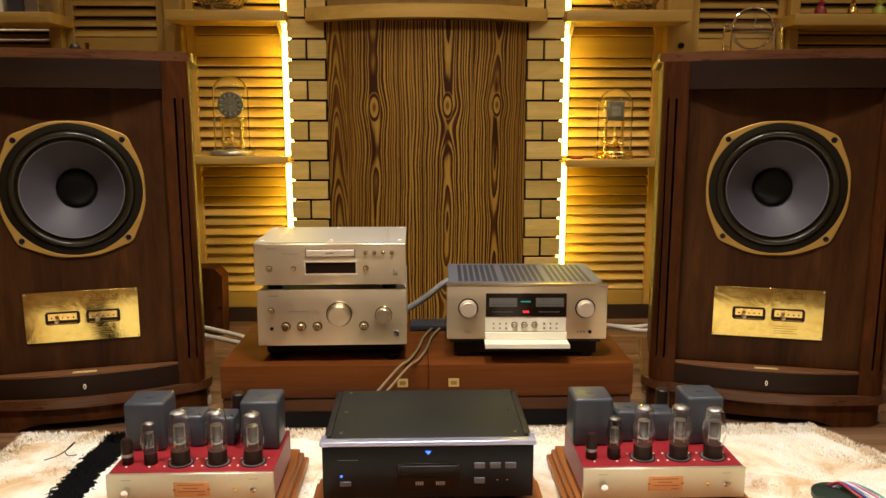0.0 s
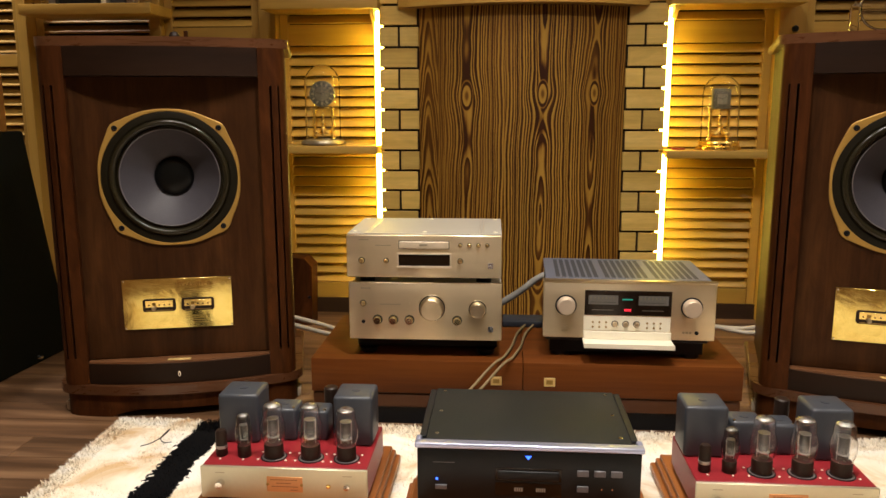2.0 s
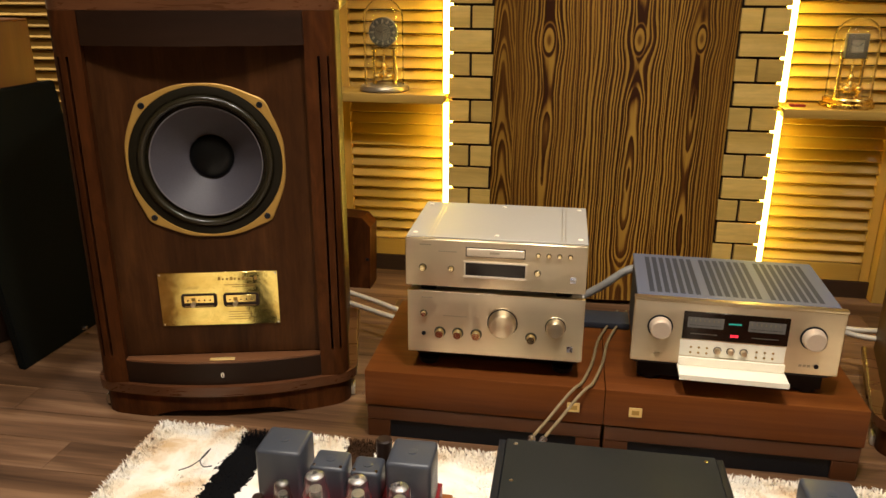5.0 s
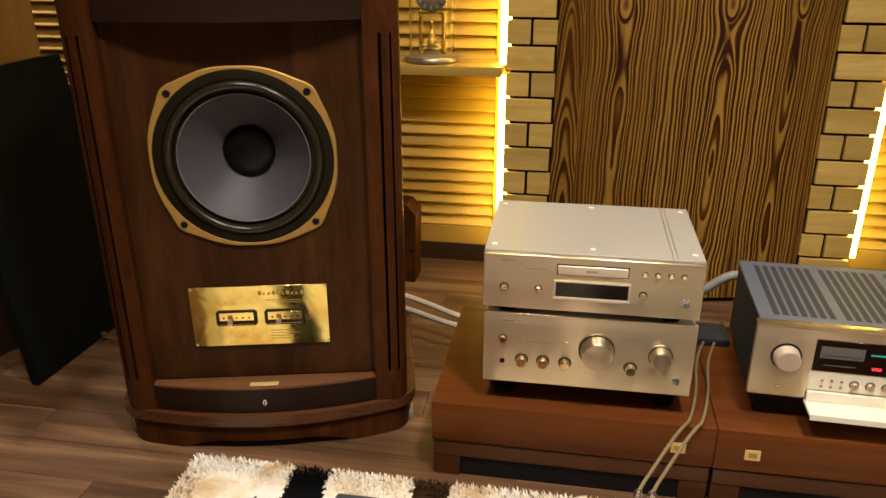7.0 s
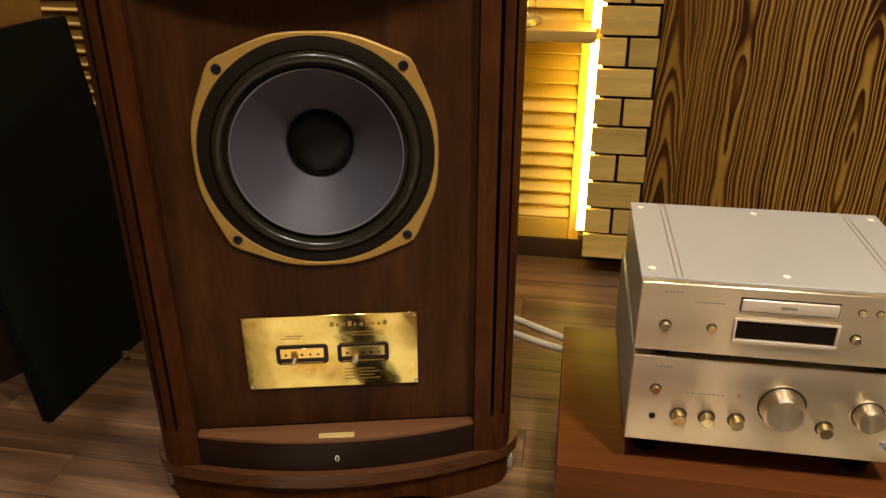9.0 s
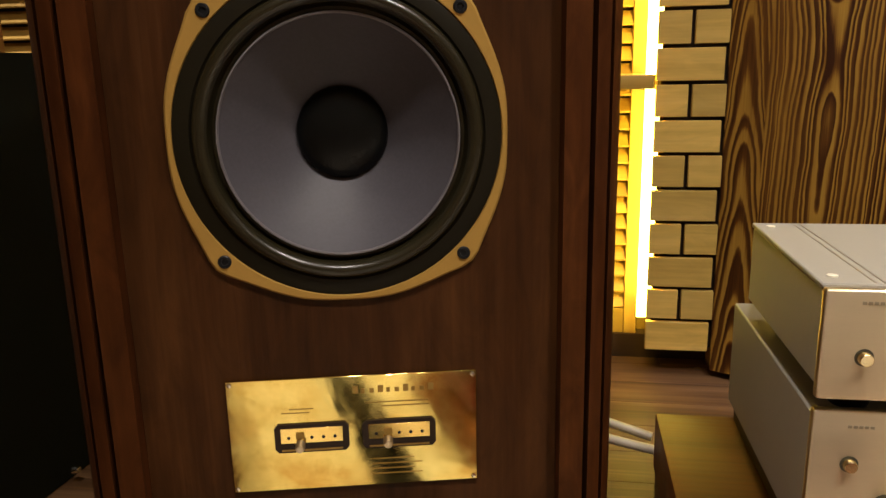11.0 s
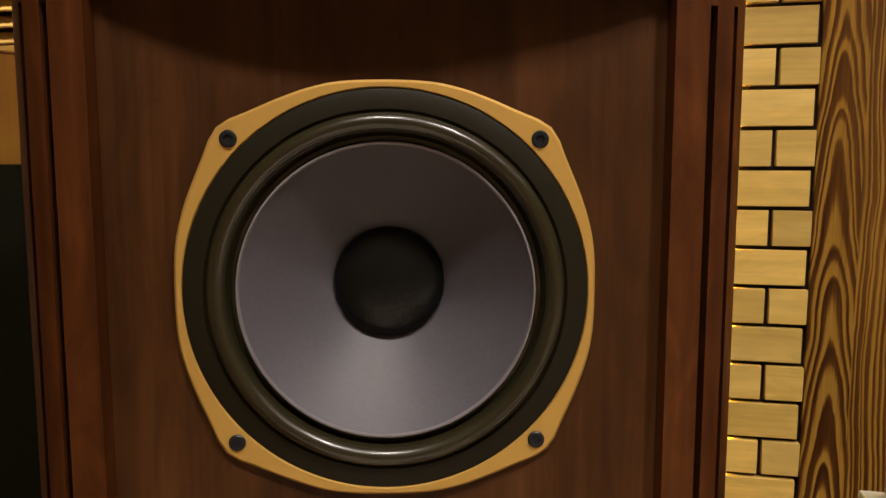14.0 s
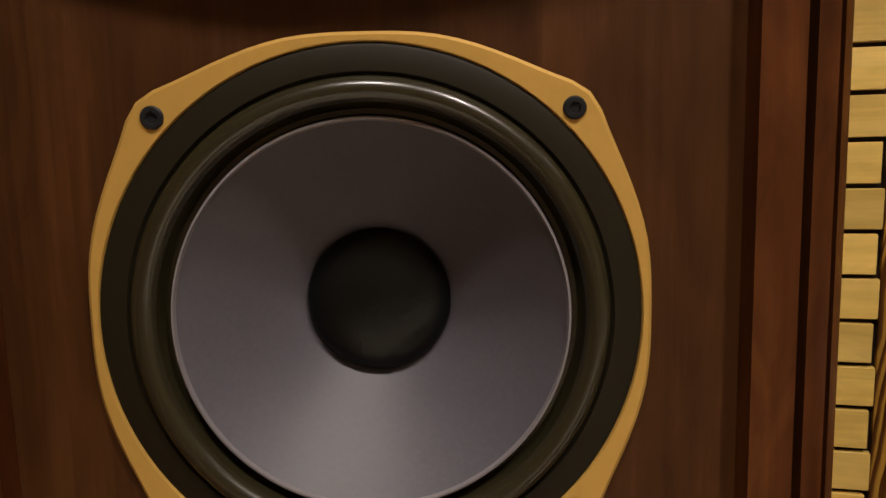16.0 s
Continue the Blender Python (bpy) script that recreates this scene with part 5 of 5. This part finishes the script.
for dy, dz in ((0.0, 0.0), (0.05, 0.012)):
    cable("silver cable running from the loudspeaker to the stand", [(-0.62, 2.81 + dy, 0.128 + dz), (-0.53, 2.79 + dy, 0.113 + dz), (-0.45, 2.765 + dy, 0.104 + dz * 0.6), (-0.385, 2.745 + dy, 0.100)], 0.0085, CABLE_SILVER)
    cable("pale cable running from the stand to the loudspeaker", [(0.74, 2.80 + dy, 0.16), (0.88, 2.82 + dy, 0.145 - dz), (1.0, 2.80 + dy, 0.13), (1.10, 2.72 + dy, 0.16 + dz)], 0.0085, CABLE_SILVER)

wood_box = thing("wooden_box", "small dark brown wooden box behind the loudspeaker", "box", pose(-0.80, 3.235, 0.0))
part("body", front_prism([(0.0, 0.0), (0.160, 0.0), (0.166, 0.250), (0.135, 0.285), (0.0, 0.295)], 0.0, 0.10), WALNUT_POST, wood_box)
part("bolt", lathe([(0.0, -0.004), (0.006, -0.003), (0.007, 0.0)], 14, (0.152, 0, 0.12), "y"), BLACK, wood_box)


# ---- clocks and ornaments ----
def dome(parent, r, z0, h, wall=GLASS):
    prof = [(r, z0)] + [(r, z0 + (h - r) * k / 4) for k in range(1, 5)] + [(r * math.cos(math.pi / 2 * k / 10), z0 + h - r + r * math.sin(math.pi / 2 * k / 10)) for k in range(1, 11)]
    ob = part("glass_dome", shell(prof, 0.0060, 40), wall, parent, "clear glass dome")
    ob.visible_shadow = False
    return ob


def anniversary_clock(label, m, square):
    ck = thing("dome_clock", label, "clock", m, "glass dome clocks")
    if square:
        part("base", lathe([(0.084, 0), (0.088, 0.004), (0.087, 0.012), (0.078, 0.018), (0.080, 0.028), (0.076, 0.034), (0.0, 0.034)], 24), CLOCK_BRASS, ck, "stepped polished brass base")
    else:
        part("base", lathe([(0.086, 0), (0.092, 0.004), (0.092, 0.012), (0.086, 0.020), (0.070, 0.023), (0.0, 0.023)], 40), SLATE, ck, "round pewter base")
    zb = 0.034 if square else 0.023
    dome(ck, 0.074 if not square else 0.074, zb + 0.0005, 0.306 if not square else 0.262)
    for sx in (-0.038, 0.038):
        part("column", lathe([(0.009, zb), (0.009, zb + 0.008), (0.0068, zb + 0.014), (0.0068, zb + 0.110), (0.009, zb + 0.118), (0.009, zb + 0.126)], 16, (sx, 0.006, 0)), CLOCK_BRASS, ck)
    part("bridge", box(-0.046, 0.046, -0.006, 0.018, zb + 0.126, zb + 0.134, 0.001, 1), CLOCK_BRASS, ck)
    zd = zb + (0.168 if square else 0.187)
    if square:
        part("dial", box(-0.036, 0.036, -0.012, 0.010, zd - 0.040, zd + 0.040, 0.002, 2), GREY_DIAL, ck, "square grey dial")
        part("inner_dial", box(-0.020, 0.020, -0.0135, -0.0118, zd - 0.020, zd + 0.020), WHITE_DIAL, ck, smooth=False)
        y = -0.0142
    else:
        part("dial", lathe([(0.0, -0.012), (0.051, -0.012), (0.053, -0.010), (0.053, 0.006), (0.0, 0.006)], 40, (0, 0, zd), "y"), GREY_DIAL, ck, "round dark dial")
        part("chapter_ring", open_lathe([(0.050, -0.0125), (0.030, -0.0127)], 40, (0, 0, zd)), SLATE_DARK, ck, "dark chapter ring")
        for k in range(12):
            a = 2 * math.pi * k / 12
            part("numeral", front_prism([(0.040 * math.sin(a) + 0.007 * math.sin(b), zd + 0.040 * math.cos(a) + 0.007 * math.cos(b)) for b in (a - 0.5, a + 0.5, a + math.pi - 0.5, a + math.pi + 0.5)], -0.0140, -0.0128), WHITE_DIAL, ck, smooth=False)
        y = -0.0142
    part("hour_hand", front_prism([(-0.001, zd), (0.001, zd), (0.016, zd + 0.011), (0.015, zd + 0.012)], y - 0.001, y), BLACK, ck, smooth=False)
    part("minute_hand", front_prism([(0, zd - 0.001), (0, zd + 0.001), (-0.026, zd + 0.008), (-0.026, zd + 0.007)], y - 0.002, y - 0.001), BLACK, ck, smooth=False)
    # turning pendulum with four balls
    part("pendulum_rod", lathe([(0.0016, zb + 0.03), (0.0016, zb + 0.126)], 8), CLOCK_BRASS, ck)
    part("pendulum_hub", lathe([(0.0, zb + 0.010), (0.012, zb + 0.018), (0.015, zb + 0.034), (0.007, zb + 0.052), (0.012, zb + 0.066), (0.004, zb + 0.078), (0.006, zb + 0.10), (0.0, zb + 0.112)], 20), CLOCK_BRASS, ck)
    for k in range(4):
        a = math.pi / 4 + math.pi / 2 * k
        cx, cy = 0.030 * math.cos(a), 0.030 * math.sin(a)
        part("pendulum_ball", lathe([(0.0, zb + 0.014)] + [(0.0140 * math.sin(math.pi * i / 8), zb + 0.0280 - 0.0140 * math.cos(math.pi * i / 8)) for i in range(1, 8)] + [(0.0, zb + 0.042)], 16, (cx, cy, 0)), CLOCK_BRASS, ck)
        part("pendulum_arm", tube([(0, 0, zb + 0.042), (cx * 0.6, cy * 0.6, zb + 0.046), (cx, cy, zb + 0.035)], 0.0018, 6), CLOCK_BRASS, ck)
    return ck


anniversary_clock("round-dial brass clock under a glass dome on the shelf", pose(-0.600, 3.375, 0.7472), False)
anniversary_clock("square-dial brass clock under a glass dome on the shelf", pose(1.026, 3.388, 0.730, 0, 0, 8), True)


def crystal_bowl(m):
    bowl = thing("crystal_bowl", "cut crystal bowl standing on the upper pine shelf", "bowl", m, "crystal bowls")
    made = bmesh.new()
    prof = [(0.0, 0.0), (0.045, 0.0), (0.05, 0.006), (0.078, 0.022), (0.100, 0.050), (0.112, 0.085), (0.108, 0.085), (0.095, 0.052), (0.072, 0.028), (0.0, 0.016)]
    rings = []
    steps = 40
    for j, (r, h) in enumerate(prof):
        rings.append([made.verts.new((r * (1 + (0.025 if i % 2 and 2 < j < 6 else 0)) * math.cos(2 * math.pi * i / steps), r * (1 + (0.025 if i % 2 and 2 < j < 6 else 0)) * math.sin(2 * math.pi * i / steps), h)) for i in range(steps)])
    for a, b in zip(rings, rings[1:]):
        for i in range(steps):
            made.faces.new((a[i], a[(i + 1) % steps], b[(i + 1) % steps], b[i]))
    bmesh.ops.remove_doubles(made, verts=made.verts[:], dist=1e-5)
    bmesh.ops.recalc_face_normals(made, faces=made.faces[:])
    part("bowl", made, CRYSTAL, bowl, smooth=False)
    return bowl


crystal_bowl(pose(-0.615, 3.36, 1.3265))
crystal_bowl(pose(1.082, 3.36, 1.3325))

rc = thing("round_glass_clock", "round glass mantel clock with beaded bezel on clear pillars", "clock", pose(1.262, 2.60, 1.0925, 0, 0, -8))
ring_pts = [(0.064 * math.cos(2 * math.pi * k / 40), 0, 0.094 + 0.064 * math.sin(2 * math.pi * k / 40)) for k in range(41)]
part("bezel", tube(ring_pts, 0.0034, 8), CHROME, rc, "bright beaded bezel")
part("glass_face", lathe([(0.060, -0.002), (0.060, 0.002)], 40, (0, 0, 0.094), "y"), GLASS, rc)
for sx in (-0.078, 0.078):
    part("pillar", box(sx - 0.012, sx + 0.012, -0.014, 0.014, 0.0, 0.098, 0.003, 2), CRYSTAL, rc, "clear pillar")
    part("finial", lathe([(0.012, 0.098), (0.013, 0.104), (0.006, 0.110), (0.0, 0.116)], 16, (sx, 0, 0)), CHROME, rc)
part("crossbar", box(-0.066, 0.066, -0.004, 0.004, 0.086, 0.098, 0.001, 1), CRYSTAL, rc)
part("glass_plate", box(-0.064, 0.064, -0.003, 0.003, 0.0085, 0.0855, 0.001, 1), CRYSTAL, rc, "clear plate below the crossbar")
part("foot_bar", box(-0.090, 0.090, -0.018, 0.018, 0.0, 0.008, 0.002, 2), CRYSTAL, rc)
part("pointer", front_prism([(-0.001, 0.09), (0.001, 0.09), (0.010, 0.135), (0.008, 0.136)], -0.006, -0.004), CHROME, rc, smooth=False)

orn = thing("wooden_ornament", "small dark turned ornament on the loudspeaker's top", "ornament", pose(-0.840, 2.48, 1.0925))
part("ball", lathe([(0.0, 0.0), (0.010, 0.002), (0.016, 0.012), (0.016, 0.020), (0.010, 0.030), (0.0, 0.033)], 20), BAKELITE, orn)
part("stick", box(0.030, 0.042, -0.004, 0.004, 0.0, 0.034, 0.002, 2), WALNUT_POST, orn)

part_tag = tagged(part("red_tag", box(0.835, 0.885, 3.345, 3.375, 0.7302, 0.738, 0.003, 2), RED), "small red strap lying on the lit pine shelf", "strap")
tagged(part("door_knob", lathe([(0.0, -0.020), (0.010, -0.018), (0.013, -0.010), (0.008, -0.004), (0.012, 0.0)], 18, (1.300, 3.4098, 1.205), "y"), BLACK), "small dark knob on the pine post", "knob")
for px in (0.345, 0.385):
    tagged(part("cable_plug", tube([(px, 2.602, 0.385), (px, 2.634, 0.385), (px, 2.668, 0.380)], 0.0095, 12), CHROME), "bright metal cable plug behind the amplifier", "plug")

# things on the deep shelves
for bx, w, h, mat, lab in ((-1.69, 0.03, 0.09, METER, "grey carton standing on the shelf"), (-1.645, 0.17, 0.12, BLACK, "black carton standing on the shelf"), (-1.470, 0.022, 0.11, CREAM, "white carton standing on the shelf"), (-1.43, 0.06, 0.11, TRAFO, "dark blue carton standing on the shelf"), (-1.365, 0.055, 0.10, SILVER, "shiny silver carton standing on the shelf")):
    c = thing("carton", lab, "box", pose(bx, 3.27, 1.3125))
    part("body", box(0, w, 0, 0.12, 0, h, 0.002, 1), mat, c)
for bx, mat, lab, r in ((1.845, RED, "small red figurine on the pine shelf", 0.024), (1.98, BRASS, "small brass ornament on the pine shelf", 0.020), (2.09, LIME, "small lime green pot on the pine shelf", 0.026)):
    c = thing("ornament", lab, "ornament", pose(bx, 3.32, 1.3165))
    part("body", lathe([(r * 0.6, 0), (r, 0.01), (r * 0.9, 0.03), (r * 0.45, 0.042), (r * 0.6, 0.055), (0.0, 0.068)], 20), mat, c)


# ---- dark loudspeakers and leaning grille at the side ----
grille_board = thing("grille_frame", "tall black cloth grille frame leaning at the side", "speaker grille")
bm = bmesh.new()
corners = [(-1.514, 2.405, 0.0), (-1.490, 2.885, 0.0), (-1.606, 2.885, 0.818), (-1.622, 2.420, 0.818)]
a = [bm.verts.new(c) for c in corners]
b = [bm.verts.new((c[0] - 0.028, c[1] + 0.006, c[2])) for c in corners]
for i in range(4):
    bm.faces.new((a[i], a[(i + 1) % 4], b[(i + 1) % 4], b[i]))
bm.faces.new(a), bm.faces.new(list(reversed(b)))
bmesh.ops.recalc_face_normals(bm, faces=bm.faces[:])
bmesh.ops.bevel(bm, geom=bm.edges[:], offset=0.004, segments=2, affect="EDGES")
part("cloth_panel", bm, BLACK_CLOTH, grille_board)
part("peg", lathe([(0.0, 0.016), (0.006, 0.014), (0.008, 0.004), (0.008, 0.0)], 16, (-1.484, 2.662, 0.030), "x"), CHROME, grille_board, "bright metal peg")

dark = thing("dark_loudspeaker", "dark loudspeaker with black front, cherry sides and reddish base", "loudspeaker", pose(-1.740, 2.552, 0, 0, 0, -21.5))
part("cabinet", box(-0.352, -0.0205, 0.02, 0.30, 0.205, 1.008, 0.003, 2), BLACK, dark)
part("side_panel", box(-0.020, 0.0, 0.004, 0.302, 0.205, 1.010, 0.003, 2), ORANGE, dark, "orange cherry side panel")
part("top_panel", box(-0.352, 0.0, 0.018, 0.302, 1.0102, 1.016, 0.002, 1), ORANGE, dark, "cherry top panel")
part("grille", box(-0.350, -0.0205, -0.004, 0.0195, 0.215, 1.004, 0.004, 2), BLACK_CLOTH, dark, "black front")
part("base", box(-0.375, 0.018, -0.022, 0.32, 0.0, 0.2045, 0.006, 2), DARK_BASE, dark, "reddish brown wooden base")
part("driver", open_lathe([(0.12, -0.005), (0.112, -0.012), (0.10, -0.008), (0.05, -0.0052), (0.0, -0.008)], 40, (-0.18, 0, 0.66)), BLACK_CLOTH, dark)


# ---- small things on the rug ----
reel = thing("wire_reel", "dark green reel with coloured wires lying on the rug", "wire reel", pose(1.155, 1.705, 0.034))
part("disc", lathe([(0.055, 0), (0.058, 0.004), (0.058, 0.014), (0.050, 0.018), (0.0, 0.018)], 32), plain("dark green plastic", (0.02, 0.035, 0.025), 0.4), reel)
for k, col in enumerate(((0.5, 0.04, 0.05), (0.06, 0.10, 0.45), (0.7, 0.7, 0.7), (0.55, 0.15, 0.35), (0.10, 0.35, 0.25))):
    part("wire", tube([(-0.01 + 0.004 * k, 0.03 - 0.004 * k, 0.020), (0.006 + 0.006 * k, 0.01, 0.036), (0.02 + 0.012 * k, -0.03, 0.030), (0.05 + 0.012 * k, -0.06 - 0.005 * k, 0.012)], 0.0028, 6), plain("coloured wire", col, 0.4), reel)
bit = tagged(part("key_wire", tube([(-0.775, 1.955, 0.040), (-0.752, 1.975, 0.042), (-0.735, 2.005, 0.048), (-0.728, 2.030, 0.056), (-0.738, 1.995, 0.047), (-0.722, 1.975, 0.043), (-0.705, 1.985, 0.040)], 0.0013, 6), BLACK), "thin dark bent wire lying on the rug", "wire")

# ---- floor planks ----
floor = bpy.data.objects["floor"]
PLANKS = {}
row, y = 0, 0.02 - 21 * 0.121
while y < 3.46:
    x = XL + 0.02 + (row * 0.47) % 1.2 - 1.2
    while x < XR - 0.05:
        a, b = max(x, XL + 0.005), min(x + 1.2, XR - 0.005)
        if b - a > 0.05:
            key = round(b - a, 3)
            if key not in PLANKS:
                PLANKS[key] = mesh_of("plank", box(-key / 2 + 0.0006, key / 2 - 0.0006, 0.0006, 0.1204, -0.0115, 0.0, 0.0008, 1), PLANK)
            ob = new("plank", PLANKS[key])
            ob.parent = floor
            ob.location = ((a + b) / 2, y, 0)
        x += 1.2
    y += 0.121
    row += 1
